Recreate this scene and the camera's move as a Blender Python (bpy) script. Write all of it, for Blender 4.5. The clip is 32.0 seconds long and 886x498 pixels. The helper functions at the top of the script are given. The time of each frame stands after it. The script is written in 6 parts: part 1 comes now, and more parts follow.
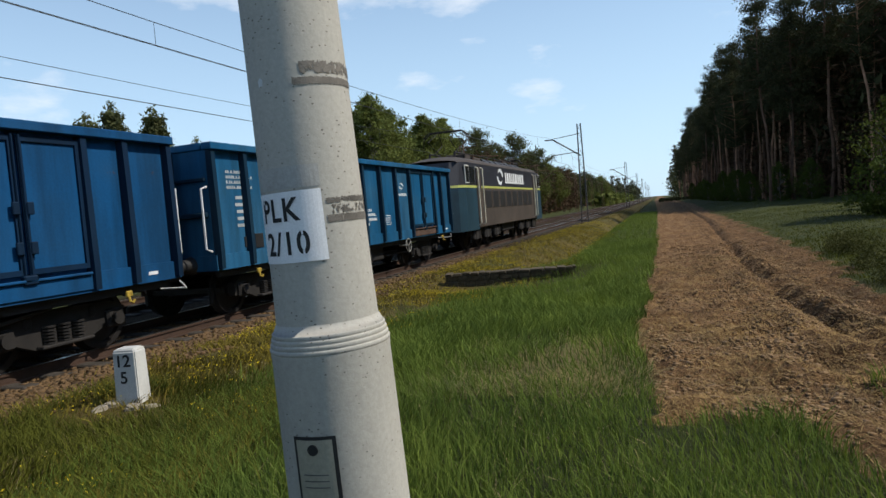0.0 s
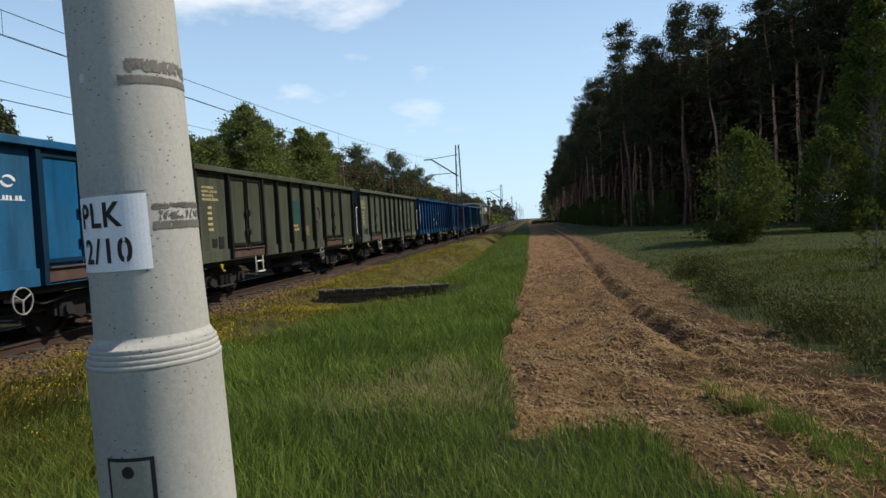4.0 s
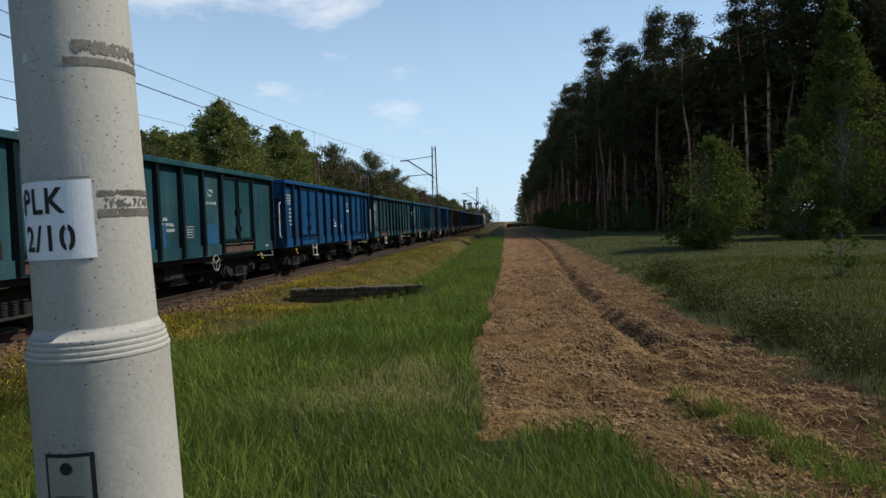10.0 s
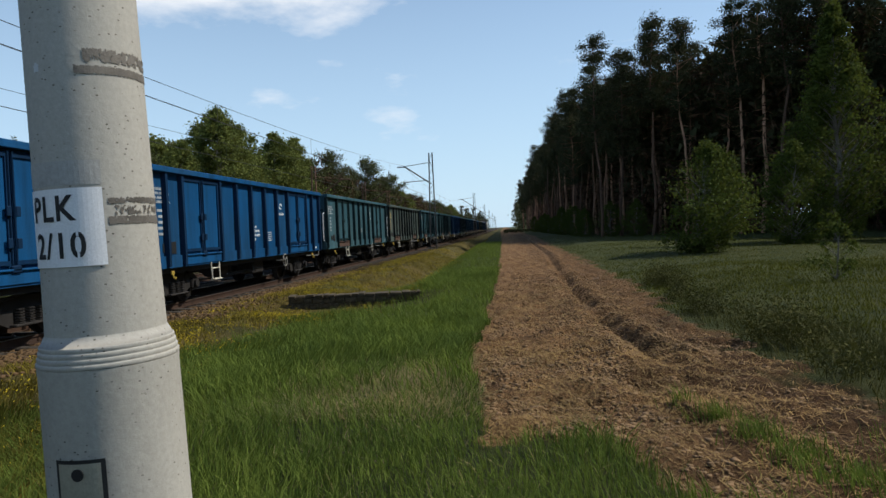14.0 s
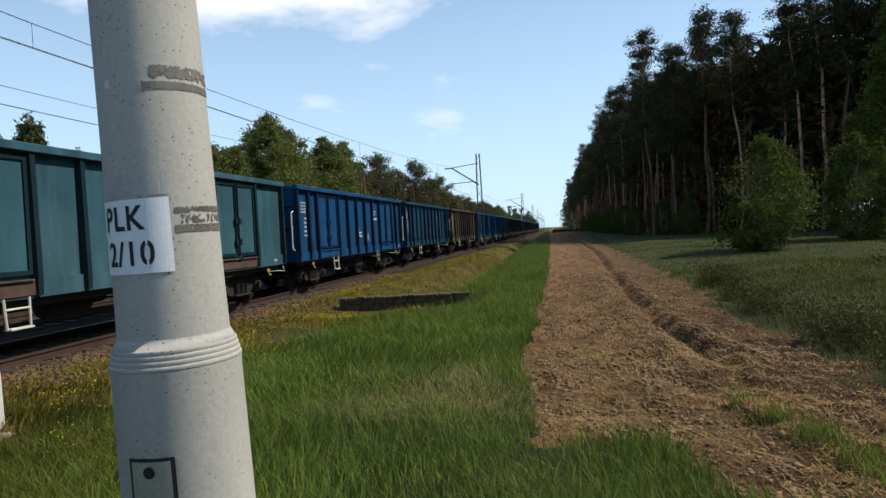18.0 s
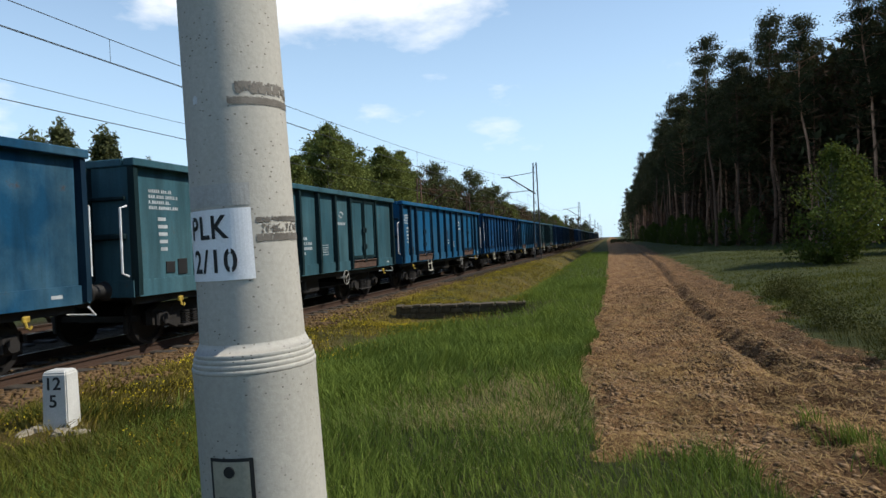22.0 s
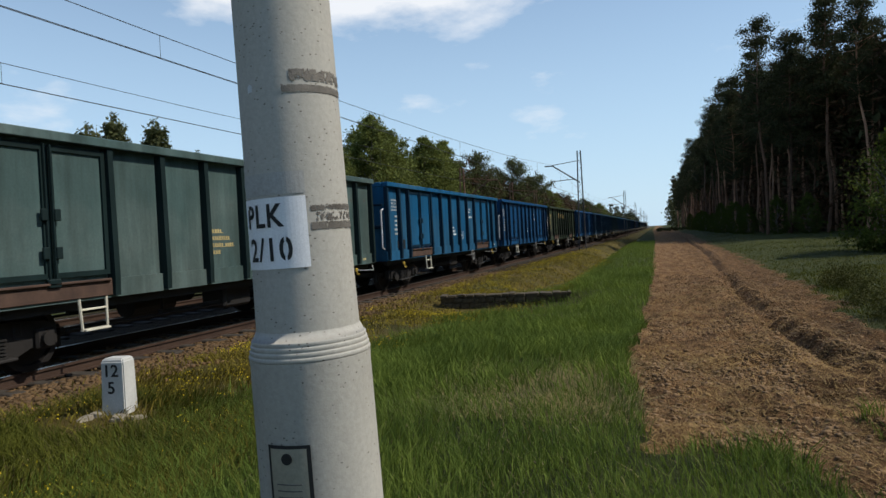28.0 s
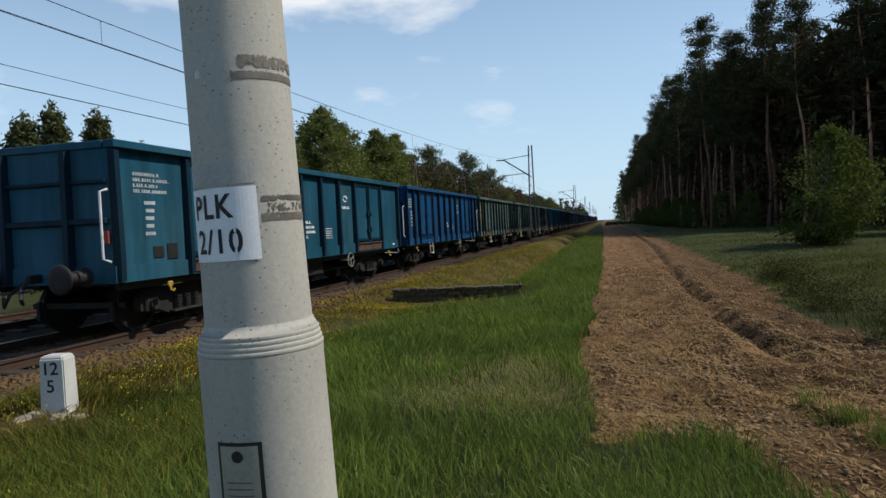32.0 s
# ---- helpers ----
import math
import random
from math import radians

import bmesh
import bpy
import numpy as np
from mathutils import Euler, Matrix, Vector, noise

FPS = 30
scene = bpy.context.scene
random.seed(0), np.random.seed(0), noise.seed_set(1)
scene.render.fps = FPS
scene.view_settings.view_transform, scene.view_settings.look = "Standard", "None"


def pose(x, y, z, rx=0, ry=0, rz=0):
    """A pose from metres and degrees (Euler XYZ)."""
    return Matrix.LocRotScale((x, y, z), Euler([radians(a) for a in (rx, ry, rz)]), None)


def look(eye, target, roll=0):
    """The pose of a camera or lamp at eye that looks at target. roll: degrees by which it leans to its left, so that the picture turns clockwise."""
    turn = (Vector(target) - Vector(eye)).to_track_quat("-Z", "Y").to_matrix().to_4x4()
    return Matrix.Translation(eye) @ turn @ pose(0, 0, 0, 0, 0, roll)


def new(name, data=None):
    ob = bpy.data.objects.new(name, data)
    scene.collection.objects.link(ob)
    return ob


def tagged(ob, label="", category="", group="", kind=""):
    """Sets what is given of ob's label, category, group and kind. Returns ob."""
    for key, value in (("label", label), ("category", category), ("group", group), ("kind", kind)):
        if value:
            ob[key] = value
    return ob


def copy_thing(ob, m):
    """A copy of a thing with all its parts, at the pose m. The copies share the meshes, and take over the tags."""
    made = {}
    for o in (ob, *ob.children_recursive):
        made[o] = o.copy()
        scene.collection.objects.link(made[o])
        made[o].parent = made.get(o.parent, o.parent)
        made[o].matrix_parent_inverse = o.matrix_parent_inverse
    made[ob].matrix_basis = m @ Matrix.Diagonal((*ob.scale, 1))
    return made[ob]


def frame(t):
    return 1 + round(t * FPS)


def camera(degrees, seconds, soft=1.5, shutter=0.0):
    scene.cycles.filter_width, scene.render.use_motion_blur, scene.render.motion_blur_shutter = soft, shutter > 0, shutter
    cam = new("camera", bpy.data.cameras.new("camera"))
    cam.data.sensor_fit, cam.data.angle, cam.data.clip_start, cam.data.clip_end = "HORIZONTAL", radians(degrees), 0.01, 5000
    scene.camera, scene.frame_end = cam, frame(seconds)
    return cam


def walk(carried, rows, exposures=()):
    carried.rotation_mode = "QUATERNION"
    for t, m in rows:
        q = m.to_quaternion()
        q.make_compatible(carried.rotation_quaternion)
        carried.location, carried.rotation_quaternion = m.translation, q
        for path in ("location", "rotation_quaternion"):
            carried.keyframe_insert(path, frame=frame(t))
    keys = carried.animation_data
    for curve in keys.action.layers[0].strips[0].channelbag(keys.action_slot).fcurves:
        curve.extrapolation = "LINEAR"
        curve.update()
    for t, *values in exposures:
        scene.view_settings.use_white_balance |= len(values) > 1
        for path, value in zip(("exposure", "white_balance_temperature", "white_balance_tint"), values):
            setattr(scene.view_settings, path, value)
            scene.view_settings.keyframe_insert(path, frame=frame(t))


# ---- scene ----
# Camera: held in the hand beside the pole, looking along the railway.
cam = camera(66.0, 32.0)
HELD = [
    (0.0, -0.074, 0.002, 1.622, 17.82, -3.01, -4.64),
    (0.5, -0.072, 0.007, 1.619, 17.41, -3.41, -5.02),
    (1.0, -0.068, 0.007, 1.621, 19.31, -3.32, -5.13),
    (1.5, -0.062, -0.002, 1.625, 20.53, -2.16, -4.47),
    (2.0, -0.056, -0.005, 1.624, 17.46, -1.87, -3.75),
    (2.5, -0.032, 0.028, 1.608, 14.27, -4.00, -2.79),
    (3.0, -0.006, 0.012, 1.609, 12.18, -3.11, -2.93),
    (3.5, 0.008, 0.024, 1.613, 9.63, -2.16, -2.96),
    (4.0, 0.012, 0.025, 1.608, 7.56, -2.24, -2.78),
    (4.5, 0.021, 0.033, 1.604, 5.55, -3.12, -2.10),
    (6.5, 0.096, 0.043, 1.581, 2.99, -2.68, -1.14),
    (7.0, 0.090, 0.036, 1.588, 0.68, -1.44, -0.98),
    (7.5, 0.085, 0.036, 1.584, -0.08, -1.48, -0.81),
    (8.0, 0.093, 0.033, 1.582, -0.54, -1.43, -0.60),
    (8.5, 0.087, 0.034, 1.588, -0.58, -1.85, -0.85),
    (9.0, 0.065, 0.042, 1.589, 3.19, -1.86, -1.61),
    (9.5, 0.058, 0.041, 1.590, 4.35, -1.82, -1.72),
    (10.0, 0.049, 0.053, 1.590, 5.48, -2.18, -1.71),
    (10.5, 0.046, 0.048, 1.591, 7.83, -1.57, -2.07),
    (11.0, 0.025, 0.042, 1.597, 10.27, -0.91, -1.98),
    (11.5, 0.022, 0.045, 1.594, 10.48, -1.51, -1.91),
    (12.0, 0.034, 0.038, 1.592, 6.74, -1.62, -1.72),
    (12.5, 0.032, 0.038, 1.591, 4.60, -1.34, -1.65),
    (13.0, 0.036, 0.042, 1.589, 4.65, -1.66, -1.88),
    (13.5, 0.036, 0.045, 1.589, 4.82, -1.99, -1.98),
    (14.0, 0.027, 0.040, 1.589, 5.22, -1.68, -2.05),
    (14.5, 0.024, 0.045, 1.589, 5.49, -1.81, -2.12),
    (16.5, 0.029, 0.028, 1.592, 7.28, -2.04, -2.69),
    (17.0, 0.026, 0.029, 1.594, 7.81, -1.68, -2.70),
    (17.5, 0.023, 0.023, 1.595, 8.41, -1.51, -2.66),
    (18.0, 0.018, 0.022, 1.596, 9.26, -1.42, -2.82),
    (18.5, 0.017, 0.021, 1.595, 9.40, -1.58, -2.79),
    (19.0, 0.014, 0.010, 1.598, 10.70, -0.99, -2.95),
    (19.5, 0.006, 0.006, 1.598, 11.23, -1.12, -2.65),
    (20.0, 0.003, -0.000, 1.598, 11.78, -0.98, -2.46),
    (20.5, 0.001, 0.003, 1.598, 12.02, -1.15, -2.53),
    (21.0, -0.000, -0.000, 1.600, 12.60, -0.90, -2.40),
    (21.5, -0.008, 0.001, 1.601, 13.28, -0.71, -2.59),
    (22.0, -0.013, -0.003, 1.602, 13.86, -0.48, -2.32),
    (22.5, -0.018, -0.006, 1.603, 14.40, -0.30, -2.22),
    (23.0, -0.014, -0.012, 1.605, 14.55, -0.16, -2.55),
    (23.5, -0.020, -0.007, 1.604, 14.96, -0.15, -2.49),
    (24.0, -0.017, -0.002, 1.604, 14.50, -0.18, -2.48),
    (24.5, -0.013, 0.003, 1.604, 12.65, -0.14, -2.43),
    (25.0, -0.006, 0.003, 1.602, 11.83, -0.16, -2.44),
    (25.5, -0.011, 0.012, 1.597, 12.83, -1.00, -3.60),
    (26.0, -0.023, 0.002, 1.598, 14.55, -0.84, -3.74),
    (26.5, -0.045, -0.001, 1.602, 16.93, -0.46, -3.43),
    (28.5, -0.045, 0.014, 1.596, 17.31, -1.31, -2.49),
    (29.0, -0.041, 0.011, 1.598, 13.71, -0.61, -2.01),
    (29.5, -0.040, 0.016, 1.592, 10.61, -0.78, -1.89),
    (30.0, -0.039, 0.022, 1.588, 10.66, -1.43, -2.35),
    (30.5, -0.045, 0.021, 1.590, 12.42, -1.55, -2.51),
    (31.0, -0.048, 0.018, 1.593, 13.40, -1.51, -2.24),
    (31.5, -0.056, 0.026, 1.592, 13.34, -1.32, -2.00),
    (32.0, -0.056, 0.026, 1.593, 13.51, -1.88, -2.58),
]


def held(x, y, z, yaw, pitch, roll):
    return pose(x, y, z, 90 + pitch, 0, yaw) @ pose(0, 0, 0, 0, 0, roll)


EXPOSURES = [(0, 0.22), (4, 0.22), (7, 0.09), (14, 0.09), (17.5, 0.26), (20, 0.37), (22, 0.34), (24, 0.2), (26, 0.09), (32, 0.02)]
walk(cam, [(r[0], held(*r[1:])) for r in HELD], EXPOSURES)

# World, sun.
SUN_AZ, SUN_EL = 76.0, 48.0  # degrees from +y towards +x, and above the horizon
world = bpy.data.worlds.new("sky")
scene.world = world
world.use_nodes = True
wt = world.node_tree
wt.nodes.clear()
w_out = wt.nodes.new("ShaderNodeOutputWorld")
w_bg = wt.nodes.new("ShaderNodeBackground")
w_sky = wt.nodes.new("ShaderNodeTexSky")
w_sky.sky_type = "NISHITA"
w_sky.sun_disc = False
w_sky.sun_elevation, w_sky.sun_rotation = radians(SUN_EL), radians(SUN_AZ)
w_sky.dust_density, w_sky.ozone_density, w_sky.air_density = 0.2, 2.4, 1.0
w_bg.inputs["Strength"].default_value = 0.125
# fair-weather cloud: thin shreds all over, and one larger bank above the railway
w_co = wt.nodes.new("ShaderNodeTexCoord")
w_map = wt.nodes.new("ShaderNodeMapping")
w_map.inputs["Scale"].default_value = (1.0, 1.0, 2.6)
w_n = wt.nodes.new("ShaderNodeTexNoise")
w_n.inputs["Scale"].default_value, w_n.inputs["Detail"].default_value = 5.5, 8.0
w_n.inputs["Roughness"].default_value = 0.58
w_bank = wt.nodes.new("ShaderNodeMapping")
w_bank.vector_type = "POINT"
w_bank.inputs["Location"].default_value = (1.22, 0.0, -3.85)
w_bank.inputs["Scale"].default_value = (3.3, 0.0, 11.0)
w_len = wt.nodes.new("ShaderNodeVectorMath")
w_len.operation = "LENGTH"
w_near = wt.nodes.new("ShaderNodeMapRange")
w_near.inputs["From Min"].default_value, w_near.inputs["From Max"].default_value = 1.15, 0.25
w_near.inputs["To Min"].default_value, w_near.inputs["To Max"].default_value = 0.0, 0.40
w_add = wt.nodes.new("ShaderNodeMath")
w_r = wt.nodes.new("ShaderNodeValToRGB")
w_r.color_ramp.elements[0].position, w_r.color_ramp.elements[1].position = 0.62, 0.88
w_r.color_ramp.elements[1].color = (0.92, 0.92, 0.92, 1)
w_mix = wt.nodes.new("ShaderNodeMixRGB")
w_mix.inputs["Color2"].default_value = (7.2, 7.4, 7.7, 1)
wt.links.new(w_co.outputs["Generated"], w_map.inputs["Vector"])
wt.links.new(w_co.outputs["Generated"], w_bank.inputs["Vector"])
wt.links.new(w_bank.outputs["Vector"], w_len.inputs[0])
wt.links.new(w_len.outputs["Value"], w_near.inputs["Value"])
wt.links.new(w_map.outputs["Vector"], w_n.inputs["Vector"])
wt.links.new(w_n.outputs["Fac"], w_add.inputs[0])
wt.links.new(w_near.outputs["Result"], w_add.inputs[1])
wt.links.new(w_add.outputs["Value"], w_r.inputs["Fac"])
wt.links.new(w_r.outputs["Color"], w_mix.inputs["Fac"])
# pale haze towards the horizon
w_sep = wt.nodes.new("ShaderNodeSeparateXYZ")
w_low = wt.nodes.new("ShaderNodeValToRGB")
w_low.color_ramp.elements.new(0.5)
for w_e, (w_p, w_v) in zip(w_low.color_ramp.elements, ((0.0, 0.85), (0.33, 0.30), (0.62, 0.0))):
    w_e.position, w_e.color = w_p, (w_v, w_v, w_v, 1)
w_haze = wt.nodes.new("ShaderNodeMixRGB")
w_haze.inputs["Color2"].default_value = (4.2, 5.9, 7.5, 1)
wt.links.new(w_co.outputs["Generated"], w_sep.inputs["Vector"])
wt.links.new(w_sep.outputs["Z"], w_low.inputs["Fac"])
wt.links.new(w_low.outputs["Color"], w_haze.inputs["Fac"])
wt.links.new(w_sky.outputs["Color"], w_haze.inputs["Color1"])
wt.links.new(w_haze.outputs["Color"], w_mix.inputs["Color1"])
wt.links.new(w_mix.outputs["Color"], w_bg.inputs["Color"])
wt.links.new(w_bg.outputs["Background"], w_out.inputs["Surface"])

sun = new("sun", bpy.data.lights.new("sun", "SUN"))
sun.data.energy, sun.data.angle, sun.data.color = 4.0, radians(0.55), (1.0, 0.95, 0.86)
az, el = radians(SUN_AZ), radians(SUN_EL)
sun.matrix_basis = look((0, 0, 0), (-math.sin(az) * math.cos(el), -math.cos(az) * math.cos(el), -math.sin(el)))


# ---- materials ----
def ramp(nt, fac, stops):
    n = nt.nodes.new("ShaderNodeValToRGB")
    while len(n.color_ramp.elements) < len(stops):
        n.color_ramp.elements.new(0.5)
    for e, (p, c) in zip(n.color_ramp.elements, stops):
        e.position, e.color = p, (*c, 1) if len(c) == 3 else c
    nt.links.new(fac, n.inputs["Fac"])
    return n.outputs["Color"]


def grain(nt, scale, detail=4.0, rough=0.6, stretch=(1, 1, 1), coord="Object"):
    co = nt.nodes.new("ShaderNodeTexCoord")
    mp = nt.nodes.new("ShaderNodeMapping")
    mp.inputs["Scale"].default_value = stretch
    n = nt.nodes.new("ShaderNodeTexNoise")
    n.inputs["Scale"].default_value, n.inputs["Detail"].default_value = scale, detail
    n.inputs["Roughness"].default_value = rough
    nt.links.new(co.outputs[coord], mp.inputs["Vector"])
    nt.links.new(mp.outputs["Vector"], n.inputs["Vector"])
    return n.outputs["Fac"]


def mixed(nt, fac, a, b, mode="MIX"):
    n = nt.nodes.new("ShaderNodeMixRGB")
    n.blend_type = mode
    for key, v in (("Fac", fac), ("Color1", a), ("Color2", b)):
        if isinstance(v, (int, float)):
            n.inputs[key].default_value = v
        elif isinstance(v, tuple):
            n.inputs[key].default_value = (*v, 1)
        else:
            nt.links.new(v, n.inputs[key])
    return n.outputs["Color"]


def bumped(nt, bsdf, height, strength, distance):
    b = nt.nodes.new("ShaderNodeBump")
    b.inputs["Strength"].default_value, b.inputs["Distance"].default_value = strength, distance
    nt.links.new(height, b.inputs["Height"])
    nt.links.new(b.outputs["Normal"], bsdf.inputs["Normal"])


def material(name, rough=0.8, metal=0.0, specular=0.4):
    m = bpy.data.materials.new(name)
    m.use_nodes = True
    nt = m.node_tree
    bsdf = nt.nodes["Principled BSDF"]
    bsdf.inputs["Roughness"].default_value, bsdf.inputs["Metallic"].default_value = rough, metal
    bsdf.inputs["Specular IOR Level"].default_value = specular
    return m, nt, bsdf


def plain(name, colour, rough=0.8, metal=0.0, vary=0.25, scale=6.0, bump=0.15, coord="Object", specular=0.4):
    """A surface of one colour with stains at two scales and a fine relief."""
    m, nt, bsdf = material(name, rough, metal, specular)
    dark = tuple(c * (1 - vary) for c in colour)
    light = tuple(min(c * (1 + vary), 1) for c in colour)
    big = ramp(nt, grain(nt, scale * 0.22, 5, 0.6, coord=coord), [(0.3, dark), (0.7, light)])
    fine = ramp(nt, grain(nt, scale * 6, 3, 0.7, coord=coord), [(0.25, (0.75, 0.75, 0.75)), (0.7, (1.1, 1.1, 1.1))])
    nt.links.new(mixed(nt, 0.7, big, fine, "MULTIPLY"), bsdf.inputs["Base Color"])
    if bump:
        bumped(nt, bsdf, grain(nt, scale * 4, 4, 0.65, coord=coord), bump, 0.01)
    return m


def wagon_paint(name, colour, rust=0.5, chalk=0.2):
    """Weathered wagon paint: faded patches, dirt streaks running down, rust near the sill."""
    m, nt, bsdf = material(name, 0.6, 0.0, 0.16)
    faded = tuple(c * 0.8 + 0.055 * chalk * 5 * w for c, w in zip(colour, (0.55, 0.95, 1.0) if colour[2] > colour[0] * 2 else (0.9, 1.0, 0.9)))
    base = mixed(nt, ramp(nt, grain(nt, 0.55, 5, 0.55), [(0.4, (0, 0, 0)), (0.65, (1, 1, 1))]), colour, faded)
    streak = ramp(nt, grain(nt, 3.0, 4, 0.6, (1.0, 1.0, 0.12)), [(0.35, (0.52, 0.5, 0.48)), (0.62, (1.05, 1.05, 1.05))])
    base = mixed(nt, 0.75, base, streak, "MULTIPLY")
    spots = ramp(nt, grain(nt, 2.2, 8, 0.72), [(0.67 - 0.08 * rust, (0, 0, 0)), (0.79 - 0.08 * rust, (0.8, 0.8, 0.8))])
    base = mixed(nt, spots, base, (0.075, 0.042, 0.026))
    dust = ramp(nt, grain(nt, 30, 3, 0.6), [(0.3, (0.86, 0.86, 0.86)), (0.7, (1.08, 1.08, 1.08))])
    nt.links.new(mixed(nt, 0.8, base, dust, "MULTIPLY"), bsdf.inputs["Base Color"])
    bumped(nt, bsdf, grain(nt, 1.6, 3, 0.5), 0.35, 0.03)
    return m


def leafy(name, dark, light, through_colour, scale=1.2, through_share=0.2):
    """Leaves: varied from leaf to leaf, letting some light through."""
    m, nt, bsdf = material(name, 0.8, 0.0, 0.1)
    geo = nt.nodes.new("ShaderNodeNewGeometry")
    leaf = ramp(nt, geo.outputs["Random Per Island"], [(0.0, dark), (0.6, light), (1.0, tuple(c * 1.25 for c in light))])
    tone = ramp(nt, grain(nt, scale, 3, 0.5), [(0.3, (0.62, 0.68, 0.66)), (0.7, (1.2, 1.15, 0.95))])
    col = mixed(nt, 1.0, leaf, tone, "MULTIPLY")
    nt.links.new(col, bsdf.inputs["Base Color"])
    tr = nt.nodes.new("ShaderNodeBsdfTranslucent")
    tr.inputs["Color"].default_value = (*through_colour, 1)
    mx = nt.nodes.new("ShaderNodeMixShader")
    mx.inputs["Fac"].default_value = through_share
    out = nt.nodes["Material Output"]
    nt.links.new(bsdf.outputs["BSDF"], mx.inputs[1])
    nt.links.new(tr.outputs["BSDF"], mx.inputs[2])
    nt.links.new(mx.outputs["Shader"], out.inputs["Surface"])
    return m


PAINTS = {
    "royal": wagon_paint("royal_blue_paint", (0.0032, 0.0600, 0.1640), 0.15, 0.05),
    "deep": wagon_paint("deep_blue_paint", (0.0029, 0.0432, 0.0936), 0.3, 0.08),
    "mid": wagon_paint("mid_blue_paint", (0.0052, 0.0880, 0.1980), 0.35, 0.14),
    "bright": wagon_paint("bright_blue_paint", (0.0029, 0.0684, 0.1872), 0.15, 0.05),
    "cyan": wagon_paint("cyan_blue_paint", (0.0075, 0.0730, 0.1200), 0.4, 0.12),
    "teal": wagon_paint("teal_paint", (0.010, 0.054, 0.068), 0.5, 0.16),
    "sea": wagon_paint("sea_green_paint", (0.030, 0.088, 0.112), 0.5, 0.2),
    "grey": wagon_paint("grey_green_paint", (0.060, 0.100, 0.094), 0.6, 0.25),
    "olive": wagon_paint("olive_paint", (0.064, 0.068, 0.040), 0.8, 0.12),
    "green": wagon_paint("dark_green_paint", (0.025, 0.040, 0.022), 0.5, 0.08),
    "brown": wagon_paint("brown_grey_paint", (0.0540, 0.0418, 0.0302), 0.9, 0.12),
    "ash": wagon_paint("ash_grey_paint", (0.080, 0.092, 0.060), 0.9, 0.15),
    "slate": wagon_paint("slate_grey_paint", (0.044, 0.068, 0.062), 0.8, 0.2),
    "patched": wagon_paint("patched_blue_paint", (0.0043, 0.0504, 0.1080), 0.5, 0.4),
}
# ribs and frames: panel paint darkened as painted shade; only grey's green is real
RIB_SHADE_PAINTS = {
    "royal": wagon_paint("royal_rib_shade", (0.0012, 0.0149, 0.0409), 0.2, 0.03),
    "deep": wagon_paint("deep_rib_shade", (0.0012, 0.0136, 0.0310), 0.3, 0.04),
    "mid": wagon_paint("mid_rib_shade", (0.0025, 0.0211, 0.0434), 0.4, 0.05),
    "bright": wagon_paint("bright_rib_shade", (0.0012, 0.0211, 0.0608), 0.2, 0.03),
    "cyan": wagon_paint("cyan_rib_shade", (0.0019, 0.0186, 0.0347), 0.4, 0.05),
    "teal": wagon_paint("teal_rib_shade", (0.0025, 0.0093, 0.0112), 0.5, 0.04),
    "sea": wagon_paint("sea_rib_shade", (0.0050, 0.0186, 0.0211), 0.5, 0.05),
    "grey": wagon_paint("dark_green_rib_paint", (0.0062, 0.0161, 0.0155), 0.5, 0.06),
    "olive": wagon_paint("olive_rib_shade", (0.0105, 0.0112, 0.0068), 0.7, 0.04),
    "green": wagon_paint("green_rib_shade", (0.0050, 0.0081, 0.0043), 0.5, 0.03),
    "brown": wagon_paint("brown_rib_shade", (0.0149, 0.0118, 0.0087), 0.9, 0.04),
    "ash": wagon_paint("ash_rib_shade", (0.013, 0.022, 0.013), 0.8, 0.04),
    "slate": wagon_paint("slate_rib_shade", (0.008, 0.010, 0.009), 0.6, 0.04),
    "patched": wagon_paint("patched_rib_shade", (0.0019, 0.0161, 0.0347), 0.5, 0.1),
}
IRON = plain("dark_running_gear", (0.014, 0.012, 0.0105), 0.7, 0.0, 0.5, 8)
WHEEL = plain("worn_wheel_steel", (0.012, 0.010, 0.009), 0.6, 0.2, 0.35, 10)
RAIL_SIDE = plain("rusty_rail", (0.06, 0.034, 0.022), 0.75, 0.3, 0.3, 12)
RAIL_TOP = plain("polished_rail_head", (0.45, 0.44, 0.43), 0.28, 1.0, 0.15, 20, 0.05)
WHITE = plain("chipped_white_marking", (0.62, 0.64, 0.64), 0.7, 0, 0.2, 20, 0.05)
CREAM = plain("pale_step_paint", (0.62, 0.58, 0.46), 0.7, 0, 0.3, 14, 0.1)
YELLOW = plain("yellow_paint", (0.62, 0.40, 0.03), 0.6, 0, 0.25, 14, 0.1)
HOOKPAINT = plain("grimy_yellow_paint", (0.36, 0.24, 0.03), 0.7, 0, 0.5, 30, 0.1)
BOGIEDUST = plain("dusty_bogie_iron", (0.014, 0.0115, 0.0095), 0.8, 0.0, 0.6, 10)
RUST = plain("bare_rust", (0.075, 0.042, 0.028), 0.85, 0, 0.45, 9)
BLACK = plain("black_paint", (0.012, 0.012, 0.012), 0.6, 0, 0.3, 14, 0.05)
STEEL = plain("dull_mast_steel", (0.10, 0.095, 0.09), 0.6, 0.3, 0.3, 9)
MASTRUST = plain("rusty_mast_paint", (0.16, 0.085, 0.05), 0.7, 0.1, 0.3, 9)
WIRE = plain("copper_wire", (0.05, 0.05, 0.045), 0.5, 0.5, 0.2, 9, 0)
SLEEPER = plain("weathered_sleeper", (0.045, 0.036, 0.027), 0.9, 0, 0.35, 9)
